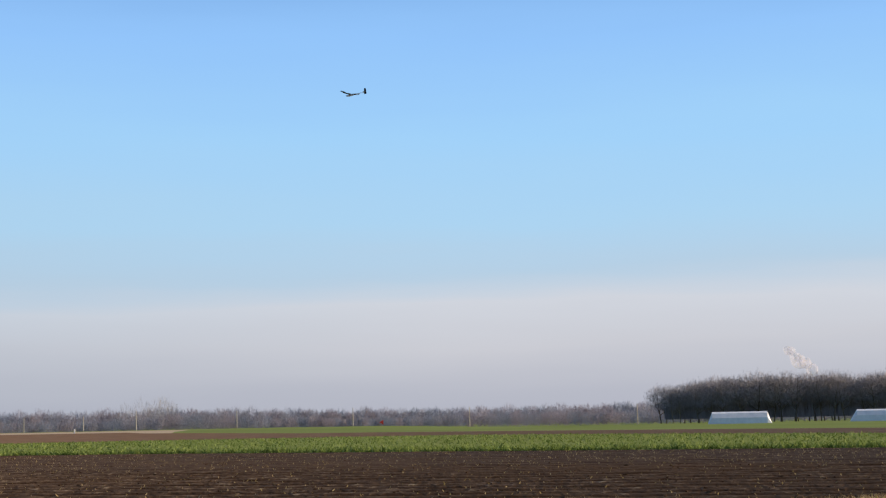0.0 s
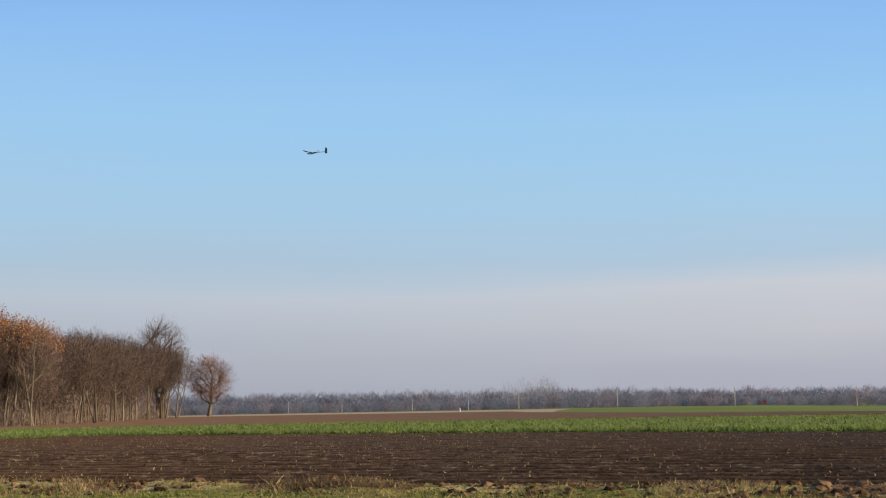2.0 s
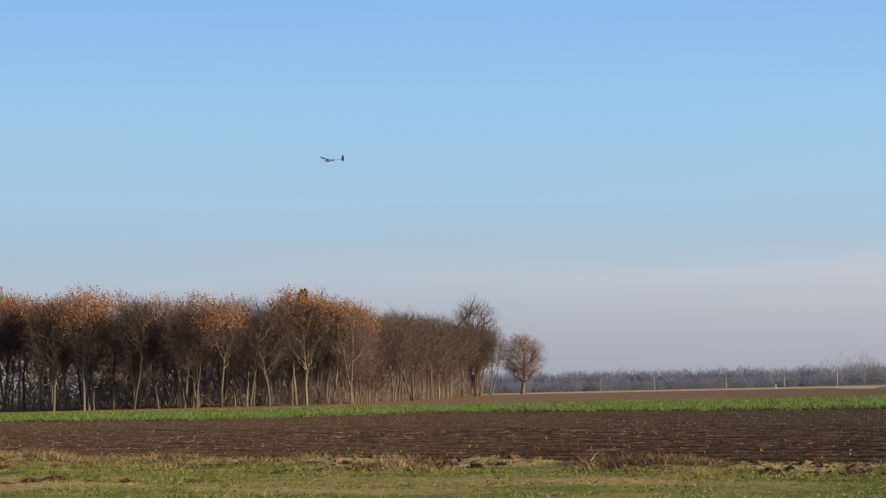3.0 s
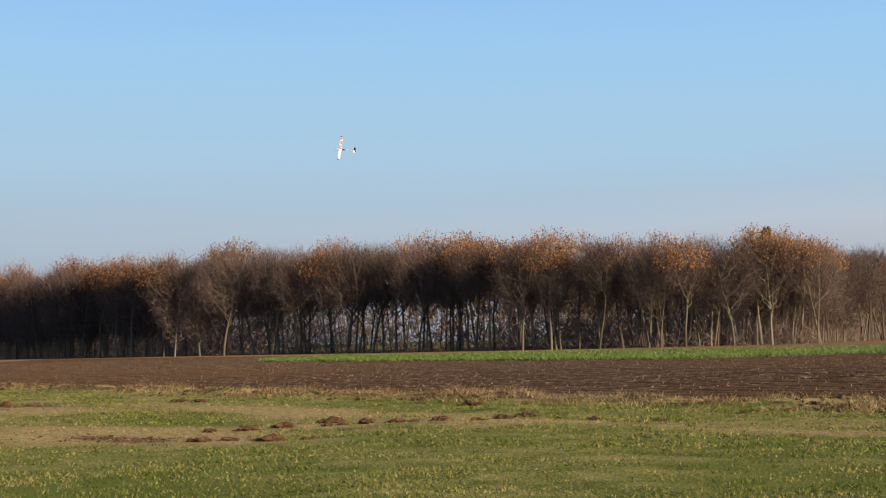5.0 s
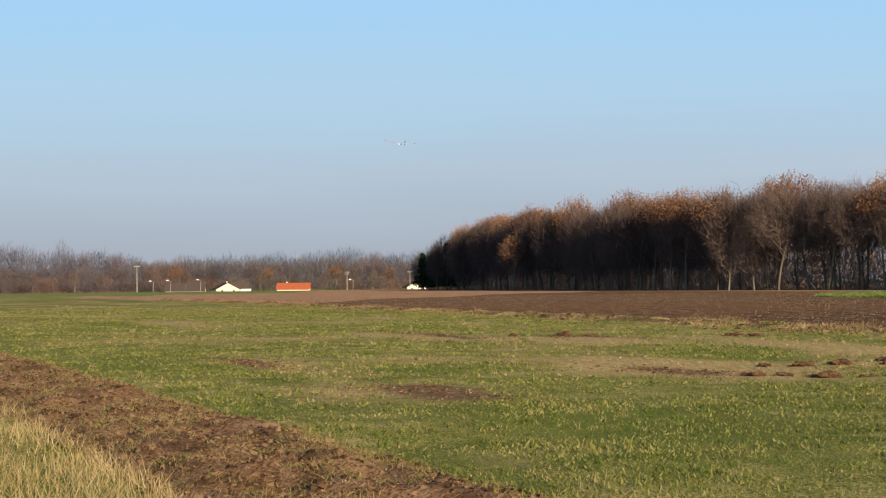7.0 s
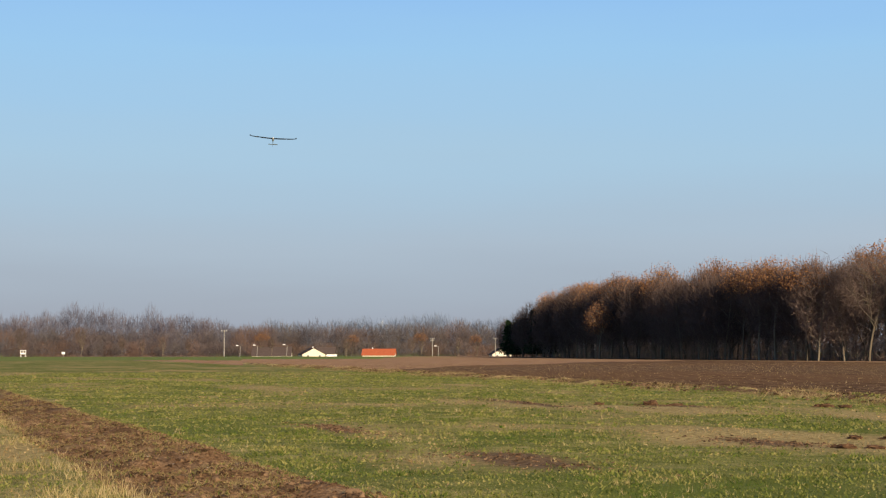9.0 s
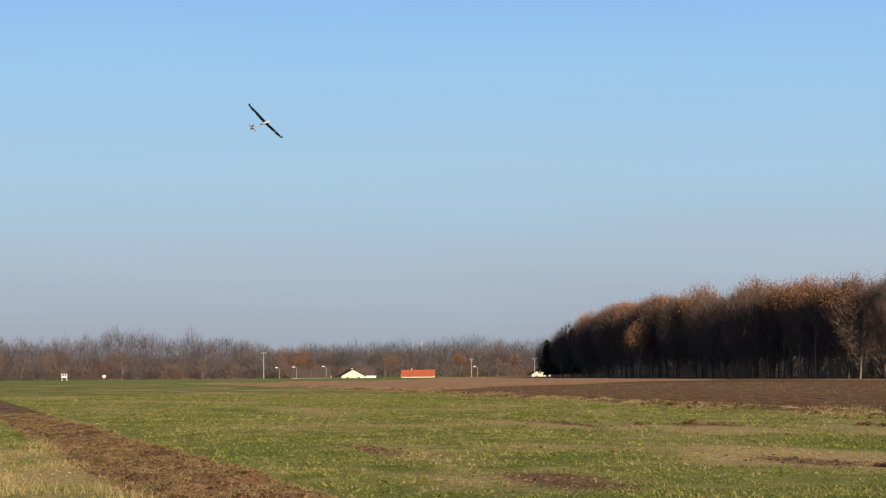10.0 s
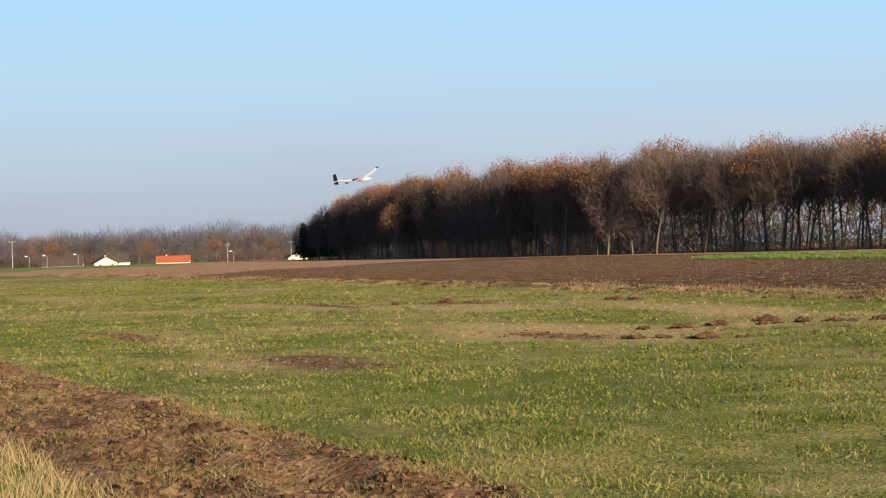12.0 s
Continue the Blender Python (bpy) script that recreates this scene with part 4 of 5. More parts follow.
tx = -6 - 60 * rs_.uniform(0, 1, 90000) ** 1.7
ty = Y_LOW(tx) + (Y_UP(tx) - Y_LOW(tx)) * rs_.uniform(-0.05, 1.05, len(tx))
keep = value_noise(tx * 1.4, ty * 1.4, 41) + 0.3 * value_noise(tx * 5, ty * 5, 42) > 0.47
tx, ty = tx[keep], ty[keep]
half = rs_.uniform(size=len(tx)) < 0.72
blades("torn_turf", "torn dry turf and roots in the turned earth", tx[half], ty[half], rs_.uniform(0.02, 0.075, half.sum()), rs_.uniform(0.002, 0.005, half.sum()), np.full(half.sum(), 1.2), M_STRAW, 64)
blades("torn_grass", "green grass remnants in the turned earth", tx[~half], ty[~half], rs_.uniform(0.02, 0.07, (~half).sum()), rs_.uniform(0.003, 0.008, (~half).sum()), np.full((~half).sum(), 0.7), M_GRASS, 65)
M_STONE = material("pale_stones", [(0.3, (0.38, 0.34, 0.28)), (0.7, (0.6, 0.56, 0.48))], 6, 3, island=0.4)
tx = -6 - 40 * rs_.uniform(0, 1, 260) ** 1.6
clods("pale_pebbles", "small pale stones in the turned earth", tx, Y_LOW(tx) + (Y_UP(tx) - Y_LOW(tx)) * rs_.uniform(0, 1, len(tx)), rs_.uniform(0.005, 0.011, len(tx)), M_STONE, 66, "stones")
# verge clods
vx, vy, rs_ = along_line(6500, -160, 12, lambda x: Y_DRY(x) - 0.2, 0.8, 67, 1.4)
keep = value_noise(vx * 0.5, vy * 0.5, 43) > 0.5
vx, vy = vx[keep], vy[keep]
clods("verge_clods", "dark clods thrown up along the field edge", vx, vy, 0.025 + 0.10 * rs_.uniform(0, 1, len(vx)) ** 2.5, M_CLOD, 68, flat=0.7)
# ploughed field: lumps on the ridges, pale crop remains
rs_ = np.random.RandomState(69)
px = 28 - 190 * rs_.uniform(0, 1, 10000) ** 1.1
pk = np.floor(rs_.uniform(0, 1, len(px)) ** 1.4 * 45)
py = Y_DRY(px) + 0.375 + pk * 1.5 + rs_.normal(size=len(px)) * 0.10
keep = py < Y_SOIL(px) - 0.5
px, py = px[keep], py[keep]
clods("field_clods", "dark brown lumps along the ploughed ridges", px, py, 0.02 + 0.035 * rs_.uniform(0, 1, len(px)) ** 2, M_PLOUGH, 70, fine=True)
px = 28 - 190 * rs_.uniform(0, 1, 34000)
py = Y_DRY(px) + rs_.uniform(0, 1, len(px)) ** 1.3 * (Y_SOIL(px) - Y_DRY(px))
blades("crop_remains", "pale straw bits scattered over the ploughed soil", px, py, rs_.uniform(0.02, 0.07, len(px)), rs_.uniform(0.008, 0.022, len(px)), np.full(len(px), 0.5), M_RANK, 71, "straw")
# leafy crop strip
rs_ = np.random.RandomState(72)
cx = 32 - 165 * rs_.uniform(0, 1, 64000)
edge_bit = rs_.uniform(size=len(cx)) < 0.35
cy = Y_SOIL(cx) + np.where(edge_bit, np.abs(rs_.normal(size=len(cx))) * 1.2, rs_.uniform(0, 1, len(cx)) * (Y_GREEN(cx) - Y_SOIL(cx)))
keep = (Y_GREEN(cx) - Y_SOIL(cx) > 3)
cx, cy, edge_bit = cx[keep], cy[keep], edge_bit[keep]
blades("green_crop", "leafy green catch crop in a strip across the fields", cx, cy, np.where(edge_bit, rs_.uniform(0.1, 0.34, len(cx)), rs_.uniform(0.06, 0.2, len(cx))),
       rs_.uniform(0.02, 0.055, len(cx)), np.full(len(cx), 0.9), M_LEAF, 73, "crop")

# molehills
def molehill_mesh(seed):
    rs = np.random.RandomState(seed)
    bm = bmesh.new()
    bmesh.ops.create_icosphere(bm, subdivisions=4, radius=1.0)
    for v in bm.verts:
        n = noise.noise(v.co * 1.8 + Vector((seed * 3.1, 0, 0))) * 0.5 + noise.noise(v.co * 4.5 + Vector((0, seed, 0))) * 0.34 + noise.noise(v.co * 11 + Vector((0, seed, 0))) * 0.22
        v.co *= 1 + n
        v.co.z = max(v.co.z * 0.62, -0.15)
    me = bpy.data.meshes.new("molehill")
    bm.to_mesh(me)
    bm.free()
    me.materials.append(M_MOLE)
    return me


hills = [molehill_mesh(i) for i in range(5)]
rm = random.Random(5)
for x, y, r in [(-23.1, 19.8, .24), (-22.7, 20.4, .34), (-22.5, 21.1, .38), (-20.4, 17.9, .30), (-20.1, 18.2, .18), (-19.5, 18.0, .36), (-20.8, 17.5, .22), (-20.4, 17.3, .24), (-19.2, 18.6, .28), (-23.0, 22.9, .42), (-22.1, 21.9, .22),
                (-21.8, 22.7, .30), (-21.2, 22.9, .32), (-22.1, 22.3, .24), (-20.9, 23.1, .2), (-20.5, 23.4, .34), (-19.9, 23.8, .26), (-20.0, 24.7, .36), (-20.2, 25.7, .36), (-25.2, 29.9, .4), (-39.6, 26.3, .42), (-38.4, 26.4, .3),
                (-41, 25.4, .28), (-18.0, 25.0, .26), (-16.6, 25.2, .24), (-35.6, 29.4, .5), (-34.9, 29.6, .34)]:
    mo = new("molehill", rm.choice(hills))
    mo.matrix_basis = pose(x, y, height(x, y) - 0.01, 0, 0, rm.uniform(0, 360))
    mo.scale = (r * rm.uniform(0.5, 0.7), r * rm.uniform(0.5, 0.7), r * rm.uniform(0.3, 0.5))
    tagged(mo, "small heap of loose reddish-brown earth in the meadow", "molehill", "molehills in the meadow")

# ---------------------------------------------------------------- things in the distance
def spot(azimuth, d):
    a = radians(azimuth)
    x, y = -math.sin(a) * d, math.cos(a) * d
    return x, y, height(x, y)


M_TARP = material("white_sheeting", [(0.3, (0.66, 0.68, 0.70)), (0.7, (0.80, 0.81, 0.82))], 0.8, 5, rough=0.4, bump=0.05, bump_scale=1.5)
M_PLASTER = material("cream_plaster", [(0.3, (0.70, 0.63, 0.48)), (0.7, (0.80, 0.73, 0.58))], 1.2, 5, bump=0.004, bump_scale=30)
M_TILE = material("red_roof_tiles", [(0.3, (0.40, 0.10, 0.045)), (0.7, (0.55, 0.16, 0.075))], 1.5, 5, bump=0.02, bump_scale=6, island=0.3)
M_DARKTILE = material("dark_roof_tiles", [(0.3, (0.07, 0.055, 0.05)), (0.7, (0.12, 0.09, 0.08))], 1.5, 5, bump=0.02, bump_scale=6)
M_GLASS = material("window_glass", [(0.3, (0.03, 0.035, 0.045)), (0.7, (0.06, 0.07, 0.085))], 2, 2, rough=0.1)
M_POLE = material("weathered_pole_wood", [(0.3, (0.28, 0.26, 0.23)), (0.7, (0.42, 0.40, 0.36))], 1.0, 4, bump=0.004, bump_scale=20)
M_PAINT = material("white_paint", [(0.3, (0.74, 0.73, 0.70)), (0.7, (0.82, 0.81, 0.79))], 2, 4, rough=0.6)
M_SIGN = material("red_sign_paint", [(0.3, (0.5, 0.04, 0.03)), (0.7, (0.6, 0.06, 0.04))], 2, 3, rough=0.5)


def stack(azimuth, d, length, turn):
    """A long sheeted stack with sloping ends."""
    x, y, z = spot(azimuth, d)
    th = tagged(new("covered_stack"), "long straw stack under pale white sheeting beside a wood", "covered stack", "covered stacks")
    th.matrix_basis = pose(x, y, z, 0, 0, turn)
    bm = bmesh.new()
    n = 14
    rings = []
    for i in range(n + 1):
        u_ = i / n * 2 - 1
        xx = u_ * length / 2
        top = 2.75 * (1 if abs(u_) < 0.86 else 1 - (abs(u_) - 0.86) / 0.14 * 0.97) + 0.012 * math.sin(i * 2.7)
        ring = [bm.verts.new(p) for p in ((xx, -4.2, 0), (xx, -3.9, top * 0.55), (xx, -3.0, top * 0.92), (xx, 0, top * 1.05), (xx, 3.0, top * 0.92), (xx, 3.9, top * 0.55), (xx, 4.2, 0))]
        rings.append(ring)
    for a, b in zip(rings, rings[1:]):
        for j in range(6):
            bm.faces.new((a[j], b[j], b[j + 1], a[j + 1]))
    bm.faces.new(rings[0]), bm.faces.new(rings[-1])
    bmesh.ops.recalc_face_normals(bm, faces=bm.faces)
    part("sheeting", bm, M_TARP, th)


stack(-10.46, 372, 14.4, -10.5)
stack(-16.0, 380, 24.0, -14)


def house(azimuth, d, wide, deep, eave, ridge, turn, roofmat, label, chimney=True):
    """A low gabled house: the gables look along its own y axis."""
    x, y, z = spot(azimuth, d)
    th = tagged(new("house"), label, "house", "houses at the village edge")
    th.matrix_basis = pose(x, y, z - 0.05, 0, 0, turn)
    w, p = wide / 2, deep / 2
    bm = bmesh.new()
    a = [bm.verts.new(q) for q in ((-w, -p, 0), (w, -p, 0), (w, -p, eave), (0, -p, ridge - 0.12), (-w, -p, eave))]
    b = [bm.verts.new((v.co.x, p, v.co.z)) for v in a]
    bm.faces.new(a), bm.faces.new(b)
    for j in range(5):
        bm.faces.new((a[j], a[(j + 1) % 5], b[(j + 1) % 5], b[j]))
    bmesh.ops.recalc_face_normals(bm, faces=bm.faces)
    part("wall", bm, M_PLASTER, th)
    for sgn in (-1, 1):
        bm = bmesh.new()
        o = 0.45
        sl = (ridge - eave) / w
        q = [(0, -p - o, ridge), (sgn * (w + o), -p - o, eave - sl * o), (sgn * (w + o), p + o, eave - sl * o), (0, p + o, ridge)]
        lo = [bm.verts.new(k) for k in q]
        hi = [bm.verts.new((k[0], k[1], k[2] + 0.18)) for k in q]
        bm.faces.new(lo), bm.faces.new(hi)
        for j in range(4):
            bm.faces.new((lo[j], lo[(j + 1) % 4], hi[(j + 1) % 4], hi[j]))
        bmesh.ops.recalc_face_normals(bm, faces=bm.faces)
        part("roof", bm, roofmat, th)
    if chimney:
        bm = bmesh.new()
        box(bm, 0.6, 1.1, p * 0.4, p * 0.4 + 0.5, ridge - 0.8, ridge + 0.65, 0.03)
        part("chimney", bm, M_PAINT, th, "pale chimney")
    for wx in (-w * 0.5, w * 0.5):
        bm = bmesh.new()
        box(bm, wx - 0.5, wx + 0.5, -p - 0.06, -p + 0.02, eave * 0.4, eave * 0.85, 0.02)
        win = part("window", bm, M_PAINT, th)
        bm = bmesh.new()
        box(bm, wx - 0.42, wx + 0.42, -p - 0.075, -p - 0.062, eave * 0.44, eave * 0.81)
        part("pane", bm, M_GLASS, win)
    return th


house(68.45, 700, 10.2, 9, 2.2, 4.9, 68 + 12, M_DARKTILE, "cream-plastered low house with a gable and chimney")
house(66.05, 690, 9, 13.6, 1.9, 4.35, 66 + 85, M_TILE, "low house with a long bright red tiled roof")
house(61.72, 700, 8.6, 9, 2.2, 4.7, 62 + 10, M_DARKTILE, "white-gabled house half hidden by the forest end", False)


house(69.85, 720, 11, 17, 1.9, 5.6, 70 + 85, M_DARKTILE, "long low barn under a dark brown tiled roof", False)
house(67.95, 716, 8, 8, 1.9, 5.3, 68 + 85, M_DARKTILE, "low house with a dark roof behind the cream house", False)


def shed(azimuth, d, w, h, label):
    x, y, z = spot(azimuth, d)
    th = tagged(new("shed"), label, "shed")
    th.matrix_basis = pose(x, y, z, 0, 0, azimuth)
    bm = bmesh.new()
    box(bm, -w / 2, w / 2, -1.5, 1.5, 0, h)
    part("wall", bm, M_PAINT, th)
    bm = bmesh.new()
    box(bm, -w / 2 - 0.2, w / 2 + 0.2, -1.7, 1.7, h + 0.002, h + 0.18, 0.03)
    part("roof", bm, M_PAINT, th, "flat white roof")


shed(67.75, 700, 4.6, 2.0, "low white flat-roofed shed beside the cream house")


def pole(azimuth, d, h, arm, label="grey wooden utility pole at the roadside"):
    x, y, z = spot(azimuth, d)
    th = tagged(new("utility_pole"), label, "utility pole", "utility poles")
    th.matrix_basis = pose(x, y, z - 0.1, 0, 0, azimuth)
    bm = bmesh.new()
    rod(bm, (0, 0, 0), (0, 0, h), 0.17, 0.11, 8)
    part("post", bm, M_POLE, th)
    if arm:
        for k, zz in enumerate((h - 0.35, h - 1.1)[:arm]):
            bm = bmesh.new()
            box(bm, -1.0 + 0.25 * k, 1.0 - 0.25 * k, -0.2, -0.1, zz - 0.08, zz + 0.08, 0.01)
            ca = part("crossarm", bm, M_POLE, th)
            for xx in (-0.8 + 0.2 * k, 0.8 - 0.2 * k):
                bm = bmesh.new()
                rod(bm, (xx, -0.15, zz + 0.08), (xx, -0.15, zz + 0.3), 0.06, 0.04, 6)
                part("insulator", bm, M_PAINT, ca)
    return Vector((x, y, z - 0.1 + h - 0.2))


for azm, d, h in ((14.6, 560, 5.5), (12.6, 560, 5.5), (10.8, 500, 6.3), (7.3, 520, 6), (3.2, 520, 6.3), (-0.95, 500, 6.2), (-6.9, 480, 6.2), (17.1, 600, 5.5), (19.0, 620, 5.5)):
    pole(azm, d, h, 0, "thin pale roadside pole before the far woodland")
tops = [pole(a_, d, h, k) for a_, d, h, k in ((83.5, 560, 9.0, 1), (71.55, 520, 9.0, 1), (64.15, 640, 8.4, 2), (61.9, 640, 8.4, 1))]
M_WIRE = material("wire", [(0.3, (0.10, 0.10, 0.11)), (0.7, (0.16, 0.16, 0.17))], 1, 2, rough=0.5, metal=0.6)
for a_, b_ in zip(tops, tops[1:]):
    bm = bmesh.new()
    pts = [a_.lerp(b_, i / 10) - Vector((0, 0, 1.2 * 4 * (i / 10) * (1 - i / 10))) for i in range(11)]
    for p_, q_ in zip(pts, pts[1:]):
        rod(bm, p_, q_, 0.025, 0.025, 4)
    me = bpy.data.meshes.new("overhead_wire")
    bm.to_mesh(me)
    bm.free()
    me.materials.append(M_WIRE)
    tagged(new("overhead_wire", me), "thin dark overhead wire between utility poles", "wire", "overhead wires")


def street_lamp(azimuth, d, h, turn):
    x, y, z = spot(azimuth, d)
    th = tagged(new("street_lamp"), "slim street lamp with a pale head near the houses", "street lamp", "street lamps")
    th.matrix_basis = pose(x, y, z, 0, 3, turn)
    bm = bmesh.new()
    rod(bm, (0, 0, 0), (0, 0, h), 0.11, 0.07, 8)
    part("post", bm, M_POLE, th)
    bm = bmesh.new()
    rod(bm, (0, 0, h), (-0.9, 0, h + 0.12), 0.06, 0.05, 6)
    arm_ = part("arm", bm, M_POLE, th)
    bm = bmesh.new()
    box(bm, -1.9, -0.8, -0.25, 0.25, h + 0.05, h + 0.4, 0.06)
    part("lamp_head", bm, M_PAINT, arm_, "white lamp head")


for azm, h in ((69.35, 5.6), (71.0, 5.2), (70.4, 5.4), (63.95, 5.0)):
    street_lamp(azm, 660, h, azm)

# white raised hide and a box on a post in the far field
x, y, z = spot(78.45, 430)
hide = tagged(new("raised_hide"), "white-framed raised hide on legs in a field", "raised hide")
hide.matrix_basis = pose(x, y, z, 0, 0, 70)
hide.scale = (0.78, 0.78, 0.78)
for sx in (-0.7, 0.7):
    for sy in (-0.6, 0.6):
        bm = bmesh.new()
        rod(bm, (sx * 1.15, sy * 1.15, 0), (sx, sy, 1.0), 0.06, 0.06, 6)
        part("leg", bm, M_PAINT, hide)
bm = bmesh.new()
box(bm, -0.85, 0.85, -0.75, 0.75, 0.95, 1.45, 0.02)
part("floor_box", bm, M_PAINT, hide)
for sx in (-0.8, 0.0, 0.8):
    bm = bmesh.new()
    box(bm, sx - 0.06, sx + 0.06, -0.75, 0.75, 1.452, 2.1)
    part("corner_board", bm, M_PAINT, hide)
bm = bmesh.new()
box(bm, -0.95, 0.95, -0.85, 0.85, 2.102, 2.3, 0.03)
part("roof", bm, M_PAINT, hide)
x, y, z = spot(77.1, 415)
nest = tagged(new("box_on_post"), "small white box on a short post", "box")
nest.matrix_basis = pose(x, y, z, 0, 0, 75)
bm = bmesh.new()
rod(bm, (0, 0, -0.1), (0, 0, 0.8), 0.06, 0.06, 6)
part("post", bm, M_POLE, nest)
bm = bmesh.new()
box(bm, -0.42, 0.42, -0.3, 0.3, 0.75, 1.35, 0.03)
part("box", bm, M_PAINT, nest)
# red warning sign and a pale marker post at the field road
x, y, z = spot(2.17, 430)
sign = tagged(new("warning_sign"), "red triangular road sign on a short post", "road sign")
sign.matrix_basis = pose(x, y, z, 0, 0, 2)
bm = bmesh.new()
rod(bm, (0, 0.06, -0.1), (0, 0.06, 1.2), 0.05, 0.05, 6)
part("post", bm, M_POLE, sign)
bm = bmesh.new()
bmesh.ops.create_cone(bm, cap_ends=True, segments=3, radius1=0.75, radius2=0.75, depth=0.04, matrix=Matrix.Translation((0, 0, 1.0)) @ Matrix.Rotation(radians(90), 4, "X") @ Matrix.Rotation(radians(90), 4, "Z"))
part("plate", bm, M_SIGN, sign)
x, y, z = spot(12.9, 338)
mark = tagged(new("marker_post"), "short white marker post beside the track", "marker post")
mark.matrix_basis = pose(x, y, z, 0, 0, 0)
bm = bmesh.new()
box(bm, -0.14, 0.14, -0.07, 0.07, -0.05, 0.95, 0.03)
part("post", bm, M_PAINT, mark)

# pale-stemmed trees before the autumn woodland
for azm, h, wd in ((80.6, 12, 0.8), (79.9, 11, 0.8), (78.55, 13.5, 0.9), (76.5, 13.5, 0.9), (75.1, 9, 1.0), (73.7, 9.5, 1.0), (72.8, 8, 1), (74.4, 8, .9), (82.4, 11, .9), (64.9, 9, 1), (63.2, 9, 1), (67.2, 10, 1.0), (69.9, 9, 1.1)):
    x, y, z = spot(azm, 610)
    tagged(plant(rt.choice(protos), x, y, h, 1, wd * 0.8), "bare tree before the autumn woodland", "tree", "field trees")
for k, azm in enumerate((62.6, 64.6, 67.0, 70.2)):
    x, y, z = spot(azm, 720)
    tagged(plant(rt.choice(coppers), x, y, 12 + k % 2, 1, 1.1), "rust-leaved tree behind the houses", "tree", "field trees")


# White turbine paint with the distance haze mixed into its colour.
M_FARPAINT = material("hazed_white_paint", [(0.3, (0.40, 0.43, 0.48)), (0.7, (0.46, 0.49, 0.54))], 2, 3, rough=0.7)


def turbine(azimuth, d, hub):
    x, y, z = spot(azimuth, d)
    th = tagged(new("wind_turbine"), "white wind turbine far beyond the woodland", "wind turbine", "wind turbines")
    th.matrix_basis = pose(x, y, z, 0, 0, azimuth + 30)
    bm = bmesh.new()
    rod(bm, (0, 0, 0), (0, 0, hub), 1.6, 0.8, 12)
    part("tower", bm, M_FARPAINT, th)
    bm = bmesh.new()
    box(bm, -0.9, 0.9, -2.5, 2.5, hub - 0.3, hub + 1.5, 0.3)
    part("nacelle", bm, M_FARPAINT, th)
    for k in range(3):
        bm = bmesh.new()
        a = radians(20 + 120 * k)
        rod(bm, (0, -3.1, hub + 0.6), (math.sin(a) * 9, -3.1, hub + 0.6 + math.cos(a) * 9), 0.4, 0.15, 6)
        part("blade", bm, M_FARPAINT, th)


turbine(65.95, 3400, 66)
turbine(69.2, 3600, 58)

# steam from a far chimney, drifting above the small wood
M_STEAM = material("steam", [(0.3, (0.84, 0.80, 0.90)), (0.7, (0.90, 0.86, 0.94))], 0.02, 4, rough=1.0, translucent=0.7)
sn, sl = M_STEAM.node_tree.nodes, M_STEAM.node_tree.links
clear = sn.new("ShaderNodeBsdfTransparent")
thin = sn.new("ShaderNodeMixShader")
thin.inputs[0].default_value = 0.78
out_ = sn["Material Output"]
sl.new(out_.inputs[0].links[0].from_socket, thin.inputs[1])
sl.new(clear.outputs[0], thin.inputs[2])
sl.new(thin.outputs[0], out_.inputs[0])
rs_ = np.random.RandomState(81)
bm = bmesh.new()
for i in range(7):
    q = i / 6
    x, y, z = spot(-12.95 + 0.75 * q + rs_.normal() * 0.05, 2600 + rs_.normal() * 8)
    r = 4.5 + 6.5 * math.sin(math.pi * (0.25 + 0.6 * q)) * rs_.uniform(0.4, 1.1)
    bmesh.ops.create_icosphere(bm, subdivisions=4, radius=r, matrix=Matrix.Translation((x, y, 68 + 31 * q + rs_.normal() * 2.0)))
for v in bm.verts:
    v.co += v.normal * (noise.noise(v.co * 0.12) * 3.0 + noise.noise(v.co * 0.25) * 1.0)
for f_ in bm.faces:
    f_.smooth = True
me = bpy.data.meshes.new("steam_plume")
bm.to_mesh(me)
bm.free()
me.materials.append(M_STEAM)
tagged(new("steam_plume", me), "white steam plume drifting above a distant wood", "steam", kind="stuff")

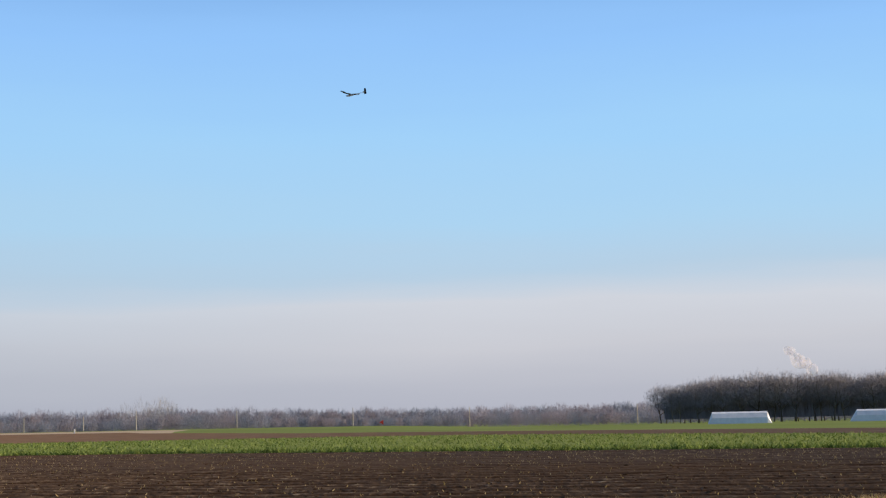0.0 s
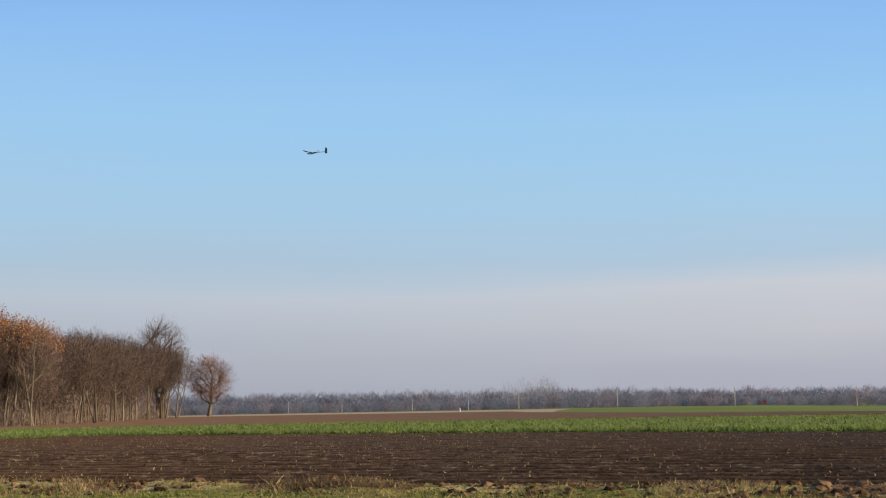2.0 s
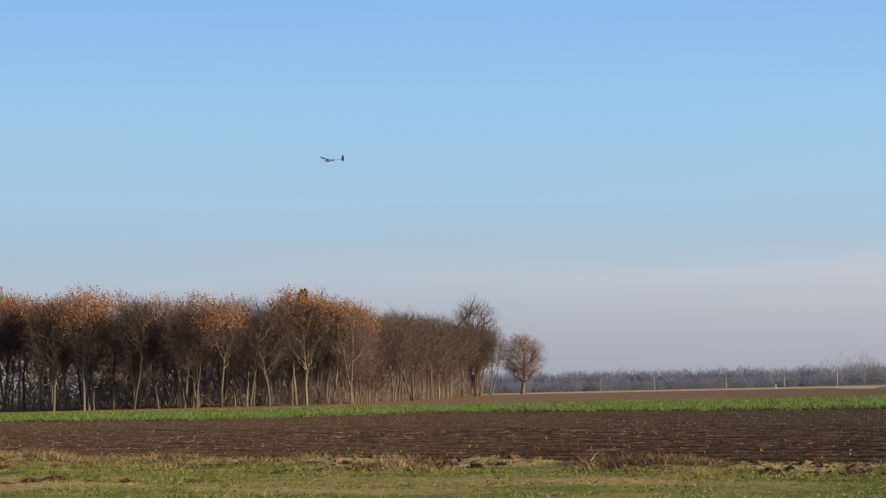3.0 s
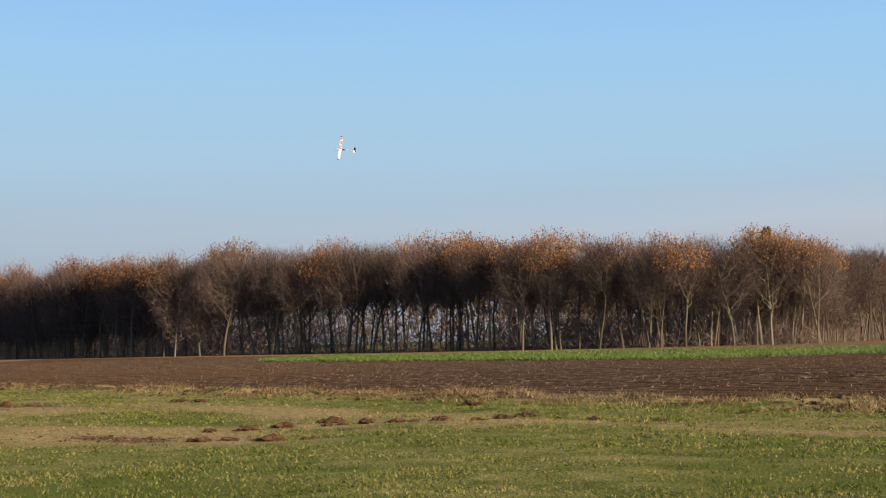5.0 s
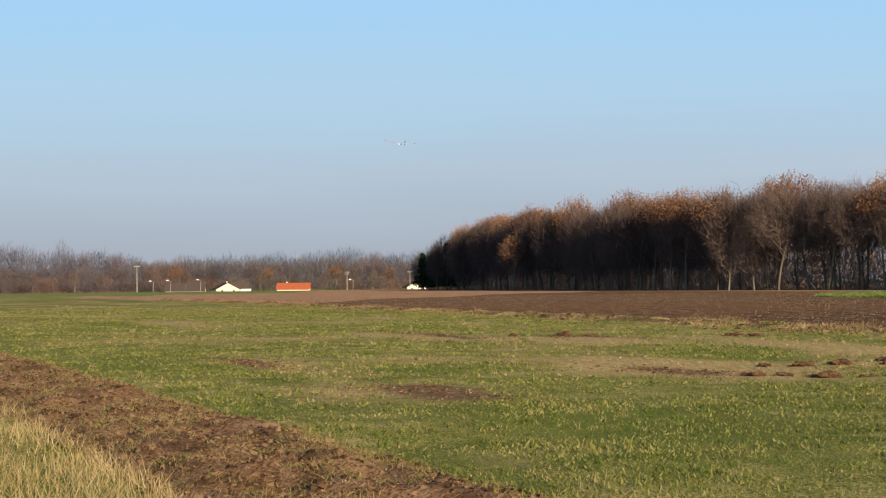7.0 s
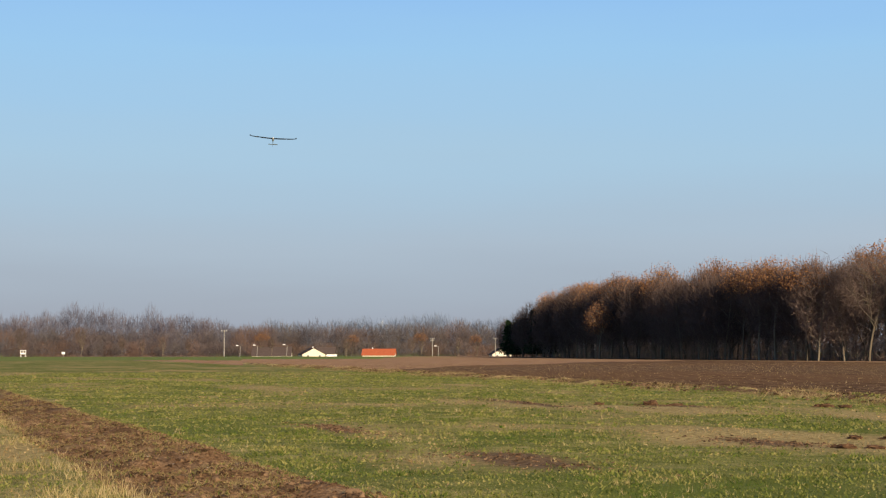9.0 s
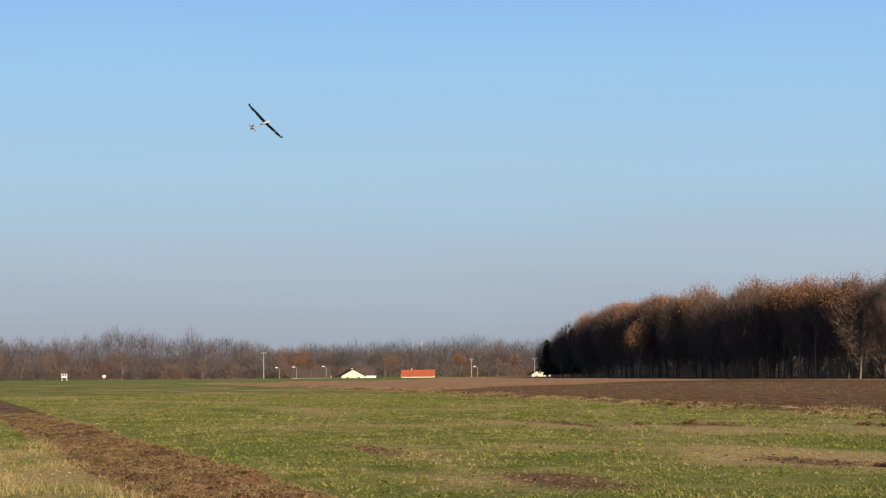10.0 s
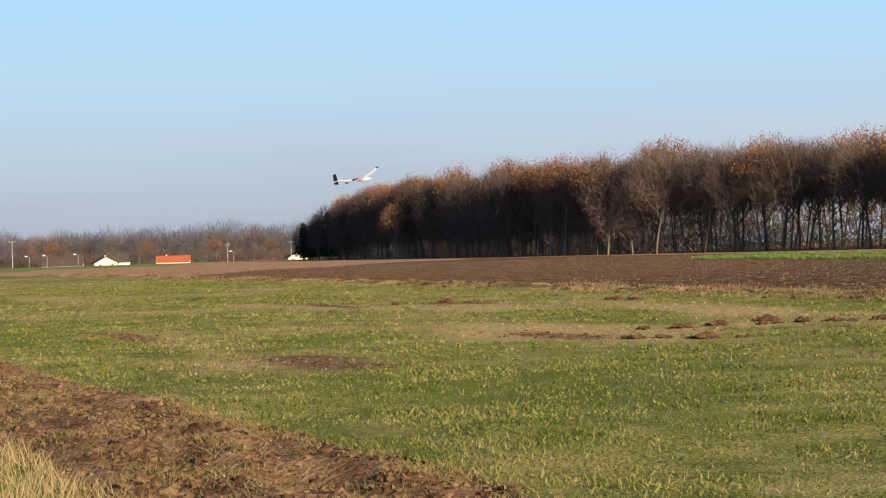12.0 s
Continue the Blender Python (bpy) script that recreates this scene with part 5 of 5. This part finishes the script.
# ---------------------------------------------------------------- glider
GLIDE = [
    (0.0, -4.88, 89.99, 20.09, -5.0, -6.0, 68.1),
    (0.5, -9.72, 89.74, 19.39, -5.0, -7.0, 71.2),
    (1.0, -16.41, 89.03, 17.99, -4.0, -8.0, 75.4),
    (1.5, -23.65, 88.61, 17.00, -3.0, -8.0, 80.9),
    (2.0, -29.08, 89.19, 16.56, -2.0, -8.0, 86.1),
    (2.5, -37.76, 87.09, 15.93, -1.0, -6.0, 90.4),
    (3.0, -46.30, 85.22, 15.66, -1.0, -3.0, 93.5),
    (3.5, -54.33, 82.82, 15.34, 0.0, -4.0, 99.3),
    (3.7, -56.00, 82.93, 15.29, 0.0, -8.0, 104.0),
    (5.3, -79.16, 69.45, 13.72, 0.0, -48.0, 146.0),
    (5.5, -85.24, 68.40, 14.09, 0.0, -43.0, 160.0),
    (5.8, -91.59, 68.33, 14.56, -2.0, -36.0, 173.0),
    (6.0, -95.75, 67.69, 14.76, -3.0, -36.0, 179.7),
    (6.5, -103.55, 63.33, 13.84, -5.0, -24.0, 200.6),
    (6.8, -105.14, 58.79, 13.04, -6.0, -16.0, 211.8),
    (7.0, -105.75, 55.75, 12.05, -6.0, -8.0, 219.2),
    (7.3, -103.59, 51.30, 11.29, -2.0, -2.0, 229.7),
    (7.5, -102.29, 47.17, 10.64, 2.0, -2.0, 238.2),
    (7.7, -98.17, 44.14, 10.50, 5.0, -10.0, 243.8),
    (9.3, -74.79, 25.94, 13.13, 12.0, -4.0, 252.9),
    (9.5, -73.97, 25.02, 13.56, 12.0, -30.0, 261.3),
    (9.8, -73.06, 24.46, 13.73, 12.0, -36.0, 273.5),
    (10.0, -71.22, 23.80, 13.34, 12.0, -36.0, 287.5),
    (10.2, -63.66, 21.81, 11.38, -4.0, 4.0, 321.1),
    (10.5, -58.85, 20.89, 9.91, -8.0, 14.0, 327.5),
    (10.8, -55.63, 21.40, 8.49, -8.0, 14.0, 324.0),
    (11.0, -53.57, 21.47, 7.35, -6.0, 14.0, 321.2),
    (11.2, -51.06, 22.50, 6.33, -3.0, 15.0, 317.2),
    (11.5, -47.32, 23.66, 4.75, 2.0, 17.0, 311.4),
    (11.8, -44.52, 24.74, 4.20, 3.0, 16.0, 306.9),
    (12.0, -42.95, 25.49, 3.87, 2.0, 14.0, 304.3),
]


M_WHITE = material("white_foam", [(0.3, (0.74, 0.74, 0.75)), (0.7, (0.82, 0.82, 0.82))], 3, 3, rough=0.45)
M_BLACK = material("black_film", [(0.3, (0.006, 0.006, 0.008)), (0.7, (0.012, 0.012, 0.015))], 5, 3, rough=0.65)
M_NAVY = material("dark_underside_film", [(0.3, (0.02, 0.022, 0.035)), (0.7, (0.035, 0.035, 0.05))], 5, 3, rough=0.6)
M_PINK = material("salmon_film", [(0.44, (0.82, 0.78, 0.76)), (0.5, (0.78, 0.30, 0.22)), (0.7, (0.72, 0.22, 0.16))], 7, 2, rough=0.45)


def wing_mesh(name, x0, x1, c0, c1, t0, sweep, dihedral, vertical=False):
    """A tapered aerofoil panel from x0 out to x1."""
    prof = [(0.0, 0.0), (0.08, 0.5), (0.3, 1.0), (0.6, 0.7), (1.0, 0.05), (0.6, -0.25), (0.3, -0.4), (0.08, -0.35)]
    bm = bmesh.new()
    rings = []
    n = 8
    for i in range(n + 1):
        u_ = i / n
        x = x0 + (x1 - x0) * u_
        c = c0 + (c1 - c0) * u_ ** 1.6
        if i == n:
            c *= 0.6
        ring = []
        for a, b in prof:
            y = -sweep * u_ - (a - 0.3) * c
            z = b * t0 * c + abs(x - x0) * dihedral * (0.6 + 0.8 * u_)
            ring.append(bm.verts.new((z, y, x) if vertical else (x, y, z)))
        rings.append(ring)
    k = len(prof)
    for a, b in zip(rings, rings[1:]):
        for j in range(k):
            bm.faces.new((a[j], a[(j + 1) % k], b[(j + 1) % k], b[j]))
    bm.faces.new(rings[0])
    bm.faces.new(rings[-1])
    bmesh.ops.recalc_face_normals(bm, faces=bm.faces)
    return bm


def make_glider():
    g = tagged(new("model_glider"), "white radio-controlled model glider with red wing panels and black fin", "model aircraft")
    bm = bmesh.new()
    prof = [(0.34, 0.004), (0.31, 0.025), (0.22, 0.045), (0.08, 0.055), (-0.1, 0.045), (-0.25, 0.024), (-0.5, 0.016), (-0.9, 0.011), (-0.93, 0.003)]
    rings = []
    for y, r in prof:
        rings.append([bm.verts.new((r * math.cos(a), y, r * 1.15 * math.sin(a) - 0.02 * (r / 0.055))) for a in (i * math.pi / 5 for i in range(10))])
    for a, b in zip(rings, rings[1:]):
        for j in range(10):
            bm.faces.new((a[j], b[j], b[(j + 1) % 10], a[(j + 1) % 10]))
    bm.faces.new(rings[0]), bm.faces.new(rings[-1])
    bmesh.ops.recalc_face_normals(bm, faces=bm.faces)
    part("fuselage", bm, M_WHITE, g)
    bm = bmesh.new()
    rod(bm, (0, -0.12, 0.0), (0, -0.32, -0.005), 0.046, 0.024, 10)
    part("tail_band", bm, M_BLACK, g, "black band behind the wing")
    for sgn, mat, lab in ((1, M_PINK, "pink and white striped wing half, dark below"), (-1, M_WHITE, "white wing half, dark below")):
        w = part("wing", wing_mesh("wing", 0.0, sgn * 0.72, 0.20, 0.18, 0.06, 0.0, 0.03), mat, g, lab)
        w.location = (0, 0.06, 0.035)
        o = part("wing_tip", wing_mesh("wing_tip", sgn * 0.722, sgn * 1.2, 0.178, 0.085, 0.06, 0.05, 0.085), mat, w)
        o.location = (0, 0, 0.72 * 0.03 * 1.4)
        for half in (w, o):
            half.data.materials.append(M_NAVY)
            for p in half.data.polygons:
                p.material_index = 1 if p.normal.z < -0.35 else 0
        bm = bmesh.new()
        box(bm, sgn * 1.17 - 0.03, sgn * 1.17 + 0.03, -0.07, 0.03, 0.075, 0.11, 0.01)
        part("tip_cap", bm, M_BLACK, w, "small black wing tip cap").location = (0, 0, 0.0)
    t = part("tailplane", wing_mesh("tailplane", -0.24, 0.24, 0.11, 0.11, 0.03, 0.0, 0.0), M_WHITE, g)
    t.location = (0, -0.84, 0.01)
    fin = part("fin", wing_mesh("fin", -0.13, 0.21, 0.15, 0.11, 0.03, 0.03, 0.0, True), M_BLACK, g, "black tail fin")
    fin.location = (0, -0.86, 0.02)
    return g


glider = make_glider()


def motions():
    walk(glider, [(t, pose(x, y, z, a, b, c)) for t, x, y, z, a, b, c in GLIDE])


motions()
